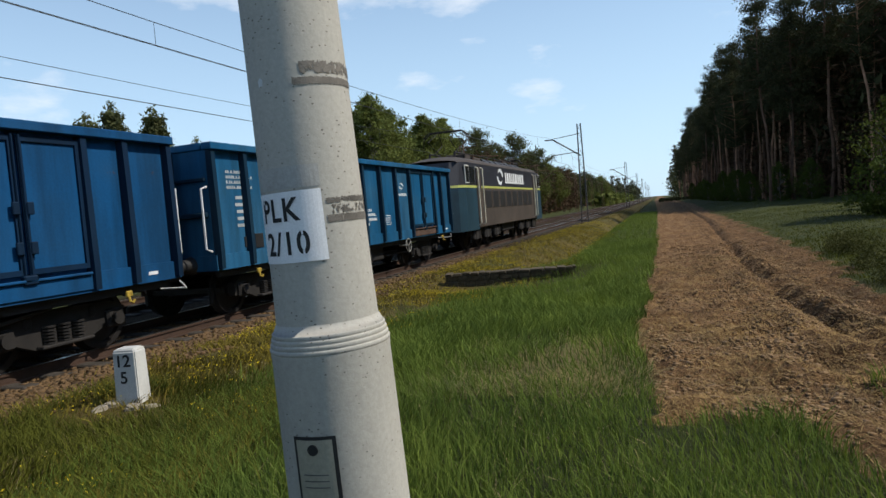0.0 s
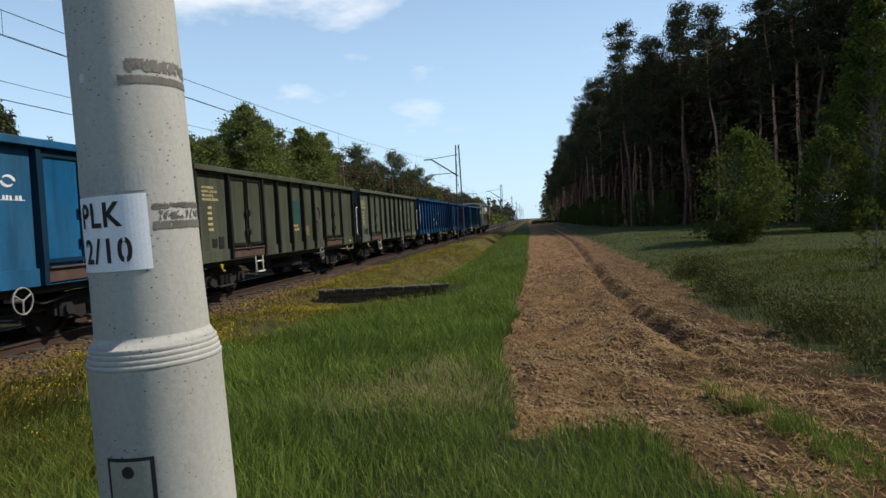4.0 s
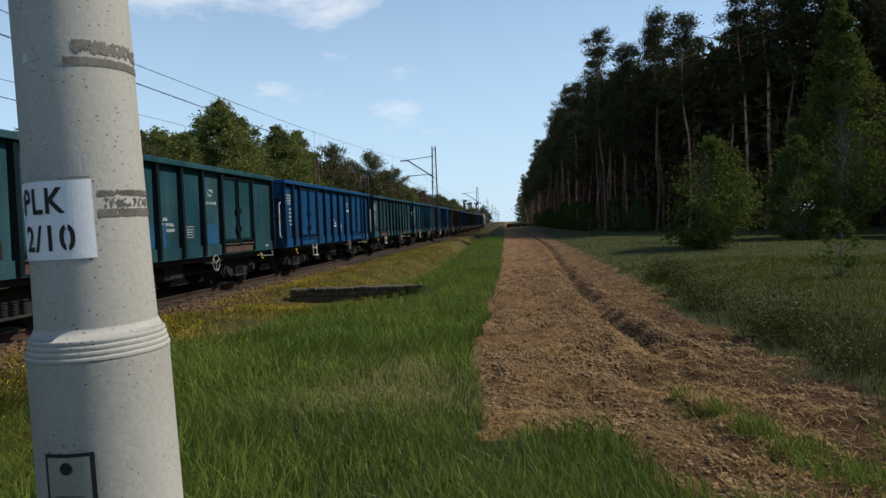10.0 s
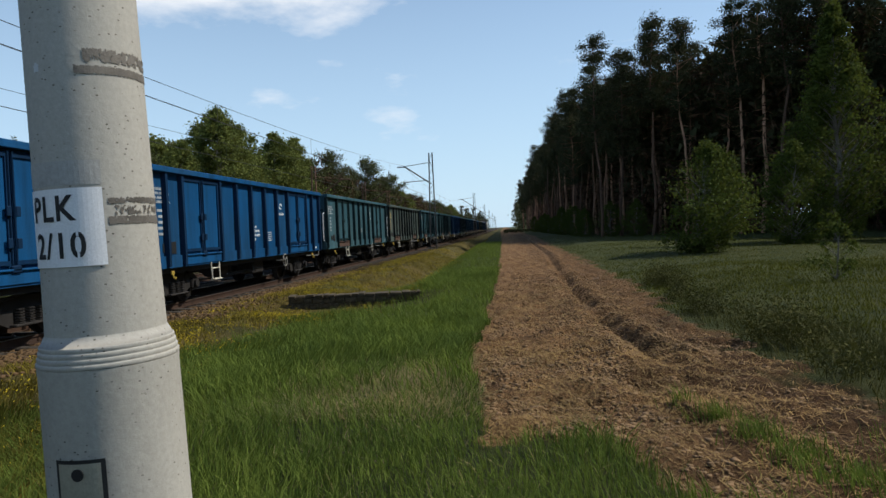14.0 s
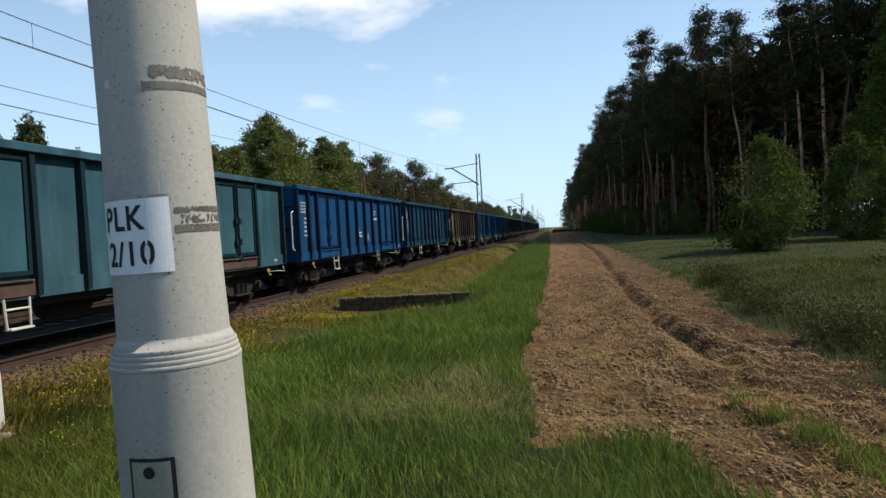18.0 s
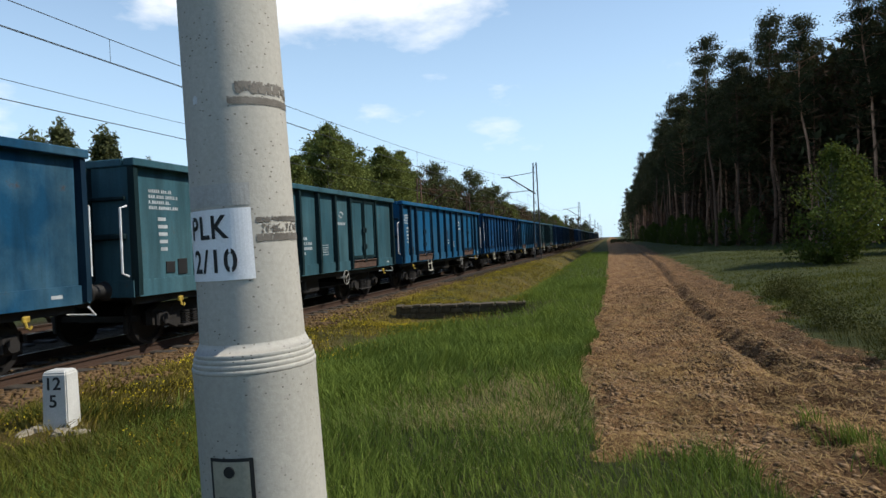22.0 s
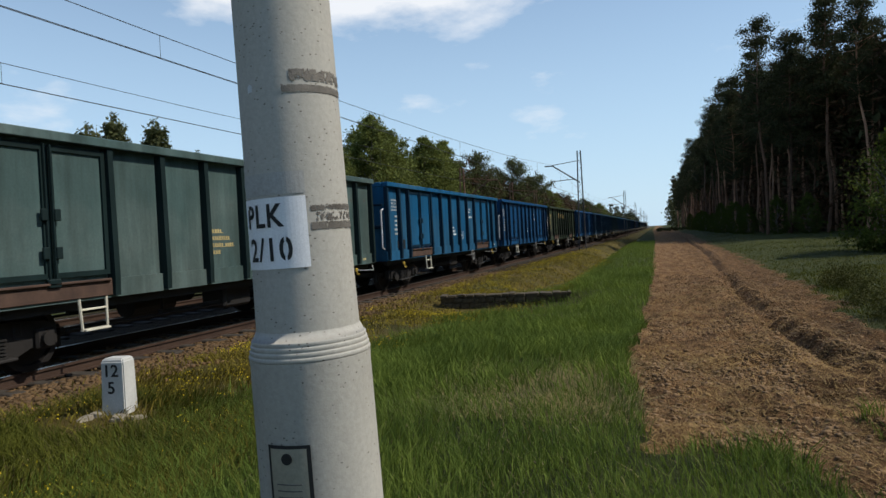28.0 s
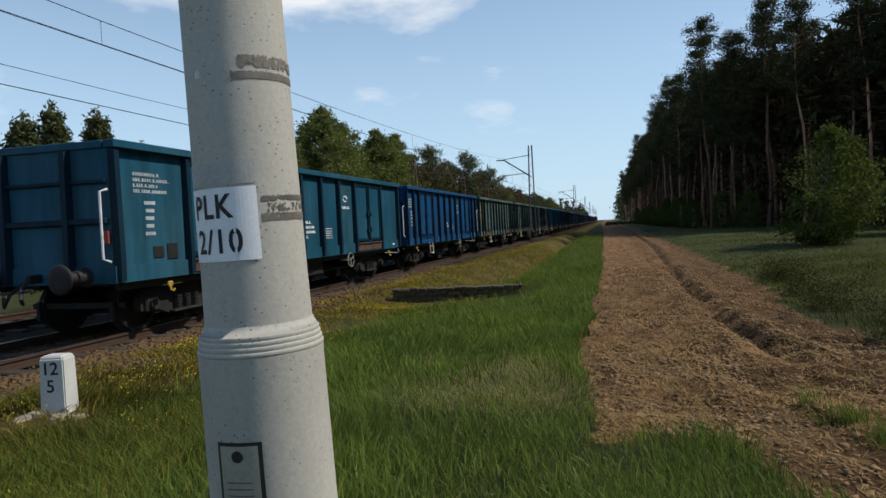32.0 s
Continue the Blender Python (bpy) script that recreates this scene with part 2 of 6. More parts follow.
STONE = plain("ballast_stone", (0.115, 0.066, 0.026), 0.9, 0, 0.4, 9, 0.3)
BARK = plain("pine_bark", (0.22, 0.13, 0.085), 0.9, 0, 0.45, 5, 0.5)
_nt = BARK.node_tree
_info = _nt.nodes.new("ShaderNodeObjectInfo")
_bark = _nt.nodes["Principled BSDF"].inputs["Base Color"]
_nt.links.new(mixed(_nt, 1.0, _bark.links[0].from_socket, ramp(_nt, _info.outputs["Random"], [(0.0, (0.35, 0.35, 0.35)), (0.6, (0.7, 0.66, 0.62)), (0.8, (1.5, 1.4, 1.3)), (1.0, (2.0, 1.9, 1.8))]), "MULTIPLY"), _bark)
BARK_LOW = plain("grey_bark", (0.17, 0.15, 0.13), 0.9, 0, 0.45, 5, 0.5)
NEEDLES = leafy("pine_needles", (0.024, 0.028, 0.016), (0.064, 0.068, 0.037), (0.06, 0.065, 0.022), 0.8, 0.16)
BROADLEAF = leafy("broad_leaves", (0.058, 0.074, 0.024), (0.145, 0.168, 0.048), (0.16, 0.175, 0.04), 0.8, 0.26)
BIRCHLEAF = leafy("birch_leaves", (0.024, 0.037, 0.009), (0.074, 0.098, 0.020), (0.115, 0.140, 0.024), 0.8, 0.26)
GRASS = leafy("grass_blades", (0.036, 0.062, 0.010), (0.135, 0.182, 0.038), (0.17, 0.225, 0.034), 0.9, 0.28)
TWIGS = leafy("dead_twigs", (0.032, 0.019, 0.013), (0.10, 0.06, 0.038), (0.045, 0.027, 0.016), 0.5)
TALLWEED = leafy("weed_leaves", (0.028, 0.032, 0.010), (0.084, 0.082, 0.027), (0.07, 0.075, 0.016), 0.5)
MEADOW = leafy("meadow_blades", (0.032, 0.037, 0.007), (0.096, 0.102, 0.016), (0.098, 0.104, 0.012), 0.22, 0.24)
YOUNGPINE = leafy("young_pine_needles", (0.042, 0.050, 0.024), (0.105, 0.112, 0.05), (0.09, 0.10, 0.03), 0.8)
STRAW = leafy("dry_straw", (0.11, 0.060, 0.026), (0.32, 0.205, 0.095), (0.14, 0.10, 0.05), 0.7)
DRYGRASS = leafy("dry_grass", (0.14, 0.115, 0.055), (0.27, 0.225, 0.115), (0.3, 0.25, 0.1), 1.6)
WEEDS = leafy("olive_weeds", (0.054, 0.045, 0.011), (0.175, 0.138, 0.026), (0.15, 0.12, 0.02), 0.8)
PETALS = leafy("yellow_flowers", (0.45, 0.32, 0.02), (0.62, 0.48, 0.03), (0.5, 0.4, 0.02), 2.0)
GLASS_DARK, _nt, _b = material("cab_glass", 0.06, 0.0, 0.6)
_b.inputs["Base Color"].default_value = (0.015, 0.018, 0.02, 1)


def concrete_material():
    m, nt, bsdf = material("pole_concrete", 0.85, 0.0, 0.3)
    base = ramp(nt, grain(nt, 2.4, 6, 0.6, (1, 1, 0.5)), [(0.3, (0.36, 0.338, 0.288)), (0.7, (0.485, 0.46, 0.402))])
    fine = ramp(nt, grain(nt, 90, 3, 0.7), [(0.3, (0.84, 0.84, 0.84)), (0.7, (1.05, 1.05, 1.05))])
    pores = nt.nodes.new("ShaderNodeTexVoronoi")
    pores.inputs["Scale"].default_value = 54
    co = nt.nodes.new("ShaderNodeTexCoord")
    squash = nt.nodes.new("ShaderNodeMapping")
    squash.inputs["Scale"].default_value = (1.0, 1.0, 1.7)
    nt.links.new(co.outputs["Object"], squash.inputs["Vector"])
    nt.links.new(squash.outputs["Vector"], pores.inputs["Vector"])
    pit = ramp(nt, pores.outputs["Distance"], [(0.10, (0.24, 0.23, 0.21)), (0.17, (1, 1, 1))])
    some = ramp(nt, grain(nt, 9, 2, 0.5), [(0.40, (1, 1, 1)), (0.54, (0, 0, 0))])
    pit = mixed(nt, some, pit, (1.0, 1.0, 1.0))
    col = mixed(nt, 1.0, mixed(nt, 0.8, base, fine, "MULTIPLY"), pit, "MULTIPLY")
    nt.links.new(col, bsdf.inputs["Base Color"])
    bumped(nt, bsdf, grain(nt, 60, 4, 0.7), 0.25, 0.004)
    return m


CONCRETE = concrete_material()
WHITEWASH = plain("worn_whitewash", (0.52, 0.51, 0.47), 0.85, 0, 0.16, 12, 0.4)
OLDSTONE = plain("mossy_stone", (0.075, 0.056, 0.030), 0.95, 0, 0.5, 7, 0.6)


def ground_material():
    """Soil, turf, weeds and ballast by what covers the ground at each place."""
    m, nt, bsdf = material("ground_cover", 0.95, 0.0, 0.15)

    def cover(key):
        a = nt.nodes.new("ShaderNodeAttribute")
        a.attribute_name = key
        return a.outputs["Fac"]

    turf = ramp(nt, grain(nt, 1.1, 6, 0.65), [(0.3, (0.026, 0.036, 0.008)), (0.55, (0.05, 0.058, 0.015)), (0.75, (0.08, 0.076, 0.025))])
    soil = ramp(nt, grain(nt, 2.3, 8, 0.7, (1, 0.55, 1)), [(0.28, (0.095, 0.052, 0.023)), (0.48, (0.212, 0.120, 0.053)), (0.70, (0.34, 0.212, 0.102))])
    straw = ramp(nt, grain(nt, 26, 4, 0.75, (1, 0.4, 1)), [(0.36, (0.38, 0.35, 0.32)), (0.52, (0.9, 0.87, 0.83)), (0.66, (1.25, 1.2, 1.15))])
    soil = mixed(nt, 0.9, soil, straw, "MULTIPLY")
    # mottled darker soil towards the right of the strip
    dark_right = ramp(nt, grain(nt, 1.3, 5, 0.6), [(0.3, (0.32, 0.30, 0.28)), (0.7, (0.6, 0.58, 0.56))])
    soil = mixed(nt, cover("dark_right"), soil, mixed(nt, 1.0, soil, dark_right, "MULTIPLY"))
    gravel = ramp(nt, grain(nt, 14, 3, 0.7), [(0.3, (0.013, 0.009, 0.005)), (0.7, (0.056, 0.036, 0.017))])
    weeds = ramp(nt, grain(nt, 2.0, 6, 0.7), [(0.3, (0.06, 0.045, 0.013)), (0.6, (0.13, 0.094, 0.024)), (0.75, (0.09, 0.078, 0.02))])
    col = mixed(nt, cover("weedy"), turf, weeds)
    col = mixed(nt, cover("stony"), col, gravel)
    col = mixed(nt, cover("soil"), col, soil)
    nt.links.new(col, bsdf.inputs["Base Color"])
    bumped(nt, bsdf, grain(nt, 16, 7, 0.75), 1.0, 0.09)
    return m


GROUND = ground_material()


# ---- mesh helpers ----
def box(bm, c, s, rot=None, bevel=0.0):
    made = bmesh.ops.create_cube(bm, size=1.0)["verts"]
    m = Matrix.Translation(c) @ (rot.to_4x4() if rot else Matrix.Identity(4)) @ Matrix.Diagonal((*s, 1))
    bmesh.ops.transform(bm, matrix=m, verts=made)
    if bevel:
        edges = list({e for v in made for e in v.link_edges})
        bmesh.ops.bevel(bm, geom=edges, offset=bevel, segments=1, affect="EDGES")


def rod(bm, a, b, r, r2=None, seg=8):
    a, b = Vector(a), Vector(b)
    d = b - a
    m = Matrix.Translation((a + b) / 2) @ d.to_track_quat("Z", "Y").to_matrix().to_4x4()
    bmesh.ops.create_cone(bm, cap_ends=True, segments=seg, radius1=r, radius2=r if r2 is None else r2, depth=d.length, matrix=m)


def path_rod(bm, points, r, seg=6):
    """A tube bent along the points, in one piece."""
    pts = [Vector(q) for q in points]
    closed = (pts[0] - pts[-1]).length < 1e-6
    if closed:
        pts = pts[:-1]
    n = len(pts)
    rings, side = [], None
    for k, q in enumerate(pts):
        before = pts[k - 1] if closed or k else q
        after = pts[(k + 1) % n] if closed or k < n - 1 else q
        d = (after - before).normalized()
        if side is None:
            side = d.orthogonal().normalized()
        side = (side - d * side.dot(d)).normalized()
        up = d.cross(side)
        rings.append([bm.verts.new(q + (side * math.cos(j * 2 * math.pi / seg) + up * math.sin(j * 2 * math.pi / seg)) * r) for j in range(seg)])
    for lo, hi in zip(rings, rings[1:] + (rings[:1] if closed else [])):
        for j in range(seg):
            bm.faces.new((lo[j], lo[(j + 1) % seg], hi[(j + 1) % seg], hi[j]))
    if not closed:
        bm.faces.new(rings[0][::-1])
        bm.faces.new(rings[-1])


def ring(bm, c, r, thick, axis, seg=18):
    c = Vector(c)
    q = Vector(axis).to_track_quat("Z", "Y")
    pts = [c + q @ Vector((r * math.cos(a), r * math.sin(a), 0)) for a in np.linspace(0, 2 * math.pi, seg + 1)]
    path_rod(bm, pts, thick, 5)


def turned(bm, profile, seg=32, axis=(0, 0, 1), at=(0, 0, 0)):
    """A turned solid from (radius, height) pairs along the axis."""
    q, at = Vector(axis).to_track_quat("Z", "Y"), Vector(at)
    rings = [[bm.verts.new(at + q @ Vector((r * math.cos(k * 2 * math.pi / seg), r * math.sin(k * 2 * math.pi / seg), h))) for k in range(seg)] for r, h in profile]
    for lo, hi in zip(rings, rings[1:]):
        for k in range(seg):
            bm.faces.new((lo[k], lo[(k + 1) % seg], hi[(k + 1) % seg], hi[k]))
    for ring_, flip in ((rings[0], True), (rings[-1], False)):
        cap = [bm.verts.new(v.co) for v in ring_]
        bm.faces.new(cap[::-1] if flip else cap)


def as_mesh(name, bm, mat, smooth=False):
    me = bpy.data.meshes.new(name)
    bmesh.ops.recalc_face_normals(bm, faces=bm.faces)
    bm.to_mesh(me)
    bm.free()
    me.materials.append(mat)
    if smooth:
        me.polygons.foreach_set("use_smooth", [True] * len(me.polygons))
    return me


def part(name, bm, mat, parent, label="", smooth=False, at=None):
    """Links a bmesh (or a mesh) as one mesh object under a thing or a part."""
    me = bm if isinstance(bm, bpy.types.Mesh) else as_mesh(name, bm, mat, smooth)
    ob = new(name, me)
    ob.parent = parent
    if at is not None:
        ob.matrix_basis = at
    return tagged(ob, label) if label else ob


def raw_mesh(name, verts, faces, mat, smooth=False):
    """A mesh from arrays of vertices and of faces with equally many corners."""
    verts, faces = np.asarray(verts, np.float32), np.asarray(faces, np.int32)
    me = bpy.data.meshes.new(name)
    n, k = faces.shape
    me.vertices.add(len(verts))
    me.vertices.foreach_set("co", verts.ravel())
    me.loops.add(n * k)
    me.loops.foreach_set("vertex_index", faces.ravel())
    me.polygons.add(n)
    me.polygons.foreach_set("loop_start", np.arange(0, n * k, k, dtype=np.int32))
    me.polygons.foreach_set("loop_total", np.full(n, k, np.int32))
    if smooth:
        me.polygons.foreach_set("use_smooth", np.ones(n, bool))
    me.update(calc_edges=True)
    me.materials.append(mat)
    return me


rng = np.random.default_rng(7)


# ---- the ground ----
TRACKS_APART = 4.02


def track_x(y):
    """The middle of the near track: straight past the camera, then a slow bend to the left."""
    v = np.clip(y - 60.0, 0.0, 60.0)
    return -9.19 + 0.0167 * (np.minimum(y, 60.0) + v - v * v / 120.0)


def track_turn(y):
    """The track's heading in degrees."""
    return -math.degrees(0.0167 * (1 - min(max((y - 60.0) / 60.0, 0.0), 1.0)))


def from_track(x, y):
    """Places beside the railway, as if the track's middle lay at x = -8.18."""
    return x - track_x(y) - 8.18


def lattice(x, y, size, seed):
    """Smooth value noise, -1 to 1."""
    gx, gy = np.floor(x / size).astype(np.int64), np.floor(y / size).astype(np.int64)
    fx, fy = x / size - gx, y / size - gy
    fx, fy = fx * fx * (3 - 2 * fx), fy * fy * (3 - 2 * fy)

    def h(i, j):
        n = (i * 374761393 + j * 668265263 + seed * 974634777) & 0x7FFFFFFF
        n = ((n ^ (n >> 13)) * 1274126177) & 0x7FFFFFFF
        return ((n ^ (n >> 16)) & 0xFFFF) / 32767.5 - 1

    a, b, c, d = h(gx, gy), h(gx + 1, gy), h(gx, gy + 1), h(gx + 1, gy + 1)
    return (a * (1 - fx) + b * fx) * (1 - fy) + (c * (1 - fx) + d * fx) * fy


def step(v, lo, hi):
    u = np.clip((v - lo) / (hi - lo), 0, 1)
    return u * u * (3 - 2 * u)


def soil_cover(x, y):
    """How far the bared strip of soil covers the ground, 0 to 1."""
    left = np.interp(y, [0, 5, 6.4, 7.9, 12, 25, 90, 300], [-0.1, -0.15, -0.25, -0.42, -0.36, -0.25, -0.4, -2.0])
    right = np.interp(y, [0, 4.4, 5.1, 7.0, 8.5, 11.6, 17.9, 40, 90, 300], [2.5, 2.7, 2.9, 3.05, 2.95, 2.8, 3.3, 3.6, 4.2, 5])
    front = np.interp(x, [-0.5, 0.2, 0.7, 0.95, 1.2, 1.8, 2.4, 3.0], [5.2, 5.15, 5.0, 4.3, 3.9, 3.4, 4.3, 5.0])
    rag = 0.10 * lattice(x, y, 0.5, 3) + 0.07 * lattice(x, y, 0.17, 4)
    ragr = 3.0 * rag
    return step(x - left + rag, -0.06, 0.08) * step(right - x + ragr, -0.15, 0.2) * step(y - front + 2.5 * rag, -0.2, 0.25)


def furrow_x(y):
    return np.interp(y, [0, 7, 7.8, 10.5, 15.8, 38, 90], [1.9, 1.8, 1.72, 1.6, 1.58, 2.3, 2.8])


def ground_z(x, y):
    x, y = np.asarray(x, float), np.asarray(y, float)
    z = 0.22 * step(x, 3.2, 7.0) - 0.12 * step(-x, 1.2, 4.5)
    z = z + 0.05 * lattice(x, y, 3.0, 11) * step(np.abs(x - 1.5), 1.5, 4)
    soil = soil_cover(x, y)
    ux = x - furrow_x(y)
    fade = step(y, 6.0, 8.5)
    z = z + fade * soil * (0.75 + 0.5 * lattice(x, y, 0.6, 25)) * (-0.12 * np.exp(-((ux + 0.05 * lattice(x, y, 0.8, 26)) / 0.12) ** 2) + 0.10 * np.exp(-((ux - 0.32) / 0.2) ** 2) + 0.05 * np.exp(-((ux + 0.36) / 0.25) ** 2))
    z = z + soil * (0.045 * lattice(x, y, 0.45, 21) + 0.03 * lattice(x, y, 0.19, 22) + 0.036 * np.maximum(lattice(x, y * 0.7, 0.15, 27), -0.1) * step(lattice(x, y, 0.9, 28), -0.6, 0.5) + 0.016 * lattice(x, y, 0.09, 23) + 0.035 * lattice(x, y * 0.3, 0.24, 24) * step(y, 4.5, 7))
    z = z - 0.55 * np.exp(-((x + 3.5) / 0.75) ** 2) * step(y, 17.6, 21.0)
    z = z - 0.24 * np.exp(-(((x + 3.7) / 2.3) ** 6)) * step(y, 13.2, 16.2) * (1 - step(y, 17.3, 18.2))
    u = from_track(x, y)
    bed = step(-u, 5.2, 6.5) * (1 - step(-u, 14.2, 15.8))
    z = z * (1 - bed) + bed * (-0.19 + 0.02 * lattice(x, y, 0.3, 31))
    return z


def ground_sheet():
    xs = np.r_[-900, -400, -200, -100, -60, -40, -30, np.arange(-24, -8, 0.5), np.arange(-8, -0.6, 0.1), np.arange(-0.6, 3.7, 0.055), np.arange(3.7, 5.5, 0.1), np.arange(5.5, 14, 0.4), np.arange(14, 40, 2), 50, 70, 100, 200, 400, 900]
    ys = np.r_[-900, -300, -100, -50, np.arange(-30, 0, 3), np.arange(0, 2.5, 0.25), np.arange(2.5, 4.0, 0.1), np.arange(4.0, 10.0, 0.055), np.arange(10.0, 16, 0.08), np.arange(16, 34, 0.25), np.arange(34, 90, 1.0), np.arange(90, 200, 5), 230, 270, 320, 400, 550, 800, 1400, 2500]
    gx, gy = np.meshgrid(xs, ys)
    x, y = gx.ravel(), gy.ravel()
    far = step(np.hypot(x, y), 150, 400)
    z = ground_z(x, y) * (1 - far) - 0.2 * far
    nx, ny = len(xs), len(ys)
    i = (np.arange(ny - 1)[:, None] * nx + np.arange(nx - 1)).ravel()
    me = raw_mesh("ground", np.stack([x, y, z], 1), np.stack([i, i + 1, i + nx + 1, i + nx], 1), GROUND, True)
    u = from_track(x, y)
    weedy = step(-x, 2.6, 4.2) * (1 - step(-u, 6.4, 7.0)) * np.clip(0.75 + 0.5 * lattice(x, y, 1.1, 41), 0, 1)
    stony = step(-u + 0.35 * lattice(x, y, 0.6, 51), 5.8, 6.3) * (1 - step(-u, 14.6, 15.6))
    # soil darkens with x, less so farther along the strip
    dark_right = step(x + 0.5 * lattice(x, y, 0.7, 45), 0.7, 2.3) * (1 - 0.5 * step(y, 8, 14))
    for key, v in (("dark_right", dark_right), ("soil", soil_cover(x, y)), ("weedy", weedy), ("stony", stony)):
        me.attributes.new(key, "FLOAT", "POINT").data.foreach_set("value", v.astype(np.float32))
    return tagged(new("ground", me), "flat meadow with a bared strip of dry brown soil", "ground", kind="structure")


ground_sheet()


# ---- the railway ----
RAIL_YS = [-60, 0, 60] + list(range(70, 130, 10)) + [300, 900]


def swept(bm, dx, z, w, h):
    """A bar of the given width and height that follows the track."""
    rows = [[bm.verts.new((float(track_x(y)) + dx + a * w / 2, y, z + b * h / 2)) for a, b in ((-1, -1), (1, -1), (1, 1), (-1, 1))] for y in RAIL_YS]
    for lo, hi in zip(rows, rows[1:]):
        for k in range(4):
            bm.faces.new((lo[k], lo[(k + 1) % 4], hi[(k + 1) % 4], hi[k]))
    bm.faces.new(rows[0][::-1])
    bm.faces.new(rows[-1])


def railway(dx, label):
    track = tagged(new("railway_track"), label, "railway track", kind="structure")
    for sx in (-0.753, 0.753):
        bm = bmesh.new()
        swept(bm, dx + sx, -0.149, 0.14, 0.022)
        swept(bm, dx + sx, -0.089, 0.02, 0.10)
        swept(bm, dx + sx, -0.021, 0.07, 0.036)
        rail = part("rail", bm, RAIL_SIDE, track)
        bm = bmesh.new()
        swept(bm, dx + sx - 0.003, -0.0015, 0.05, 0.003)
        part("running_surface", bm, RAIL_TOP, rail, "polished steel running surface")
    return track


near_track = railway(0.0, "rusty rails on sleepers in stone ballast")
far_track = railway(-TRACKS_APART, "second pair of rails behind the passing train")


def sleeper_mesh():
    bm = bmesh.new()
    box(bm, (0, 0, -0.21), (2.5, 0.26, 0.13), bevel=0.02)
    for sx in (-0.753, 0.753):
        box(bm, (sx, 0, -0.150), (0.34, 0.16, 0.02), bevel=0.006)
    return as_mesh("sleeper", bm, SLEEPER)


# ---- overhead line ----
def mast(x, y, side, height, mat, label, bracket=True):
    """A lattice mast of two channels with a tubular bracket to one side."""
    base = tagged(new("catenary_mast"), label, "catenary mast", group="masts of the overhead line")
    base.matrix_basis = pose(x, y, -0.2)
    for sx in (-1, 1):
        bm = bmesh.new()
        vs = []
        for z, d in ((0, 0.27), (height, 0.13)):
            vs.append([bm.verts.new((sx * d + a, b, z)) for a, b in ((-0.045, -0.08), (0.045, -0.08), (0.045, 0.08), (-0.045, 0.08))])
        for k in range(4):
            bm.faces.new((vs[0][k], vs[0][(k + 1) % 4], vs[1][(k + 1) % 4], vs[1][k]))
        bm.faces.new(vs[0][::-1])
        bm.faces.new(vs[1])
        part("channel", bm, mat, base)
    bm = bmesh.new()
    n = int(height / 0.62)
    pts = []
    for k in range(n + 1):
        d = 0.26 - 0.13 * k / n
        pts.append((d if k % 2 else -d, 0.0, k * height / n))
    path_rod(bm, pts, 0.014, 4)
    part("lacing", bm, mat, base)
    bm = bmesh.new()
    box(bm, (0, 0, -0.02), (0.62, 0.7, 0.3), bevel=0.04)
    part("footing", bm, OLDSTONE, base, "dirty concrete footing")
    if bracket:
        s = side
        bm = bmesh.new()
        rod(bm, (0, 0, height - 2.6), (s * 2.2, 0, height - 1.1), 0.055, seg=8)
        rod(bm, (s * 2.2, 0, height - 1.1), (s * 2.85, 0, height - 1.1), 0.05, seg=6)
        part("cantilever", bm, mat, base)
        bm = bmesh.new()
        rod(bm, (0, 0, height - 0.8), (s * 2.3, 0, height - 1.06), 0.028, seg=6)
        part("stay", bm, mat, base)
        bm = bmesh.new()
        rod(bm, (s * 0.5, 0, height - 2.3), (s * 2.3, 0, height - 2.4), 0.03, seg=6)
        rod(bm, (s * 2.3, 0, height - 2.4), (s * 2.0, 0, height - 2.9), 0.02, seg=6)
        part("registration_arm", bm, mat, base)
        bm = bmesh.new()
        for k in range(5):
            rod(bm, (s * (0.25 + 0.05 * k), 0, height - 2.43 + 0.034 * k), (s * (0.27 + 0.05 * k), 0, height - 2.416 + 0.034 * k), 0.075, seg=10)
        part("insulator", bm, OLDSTONE, base, "brown ribbed insulator")
    return base


MAST_YS = [-35, 57, 126, 190, 250, 310, 370, 430]
for k, my in enumerate(MAST_YS):
    mast(-5.95 if k < 2 else -5.40, my, -1, 8.2, STEEL, "dark steel lattice mast with a bracket over the track")
mast(-16.4, -9, 1, 7.0, MASTRUST, "rust-brown lattice mast beyond the far track")
for my in ( 52, 71, 86, 128, 160, 190, 255, 320):
    mast(-14.6, my, 1, 7.0, MASTRUST, "rust-brown lattice mast beyond the far track")


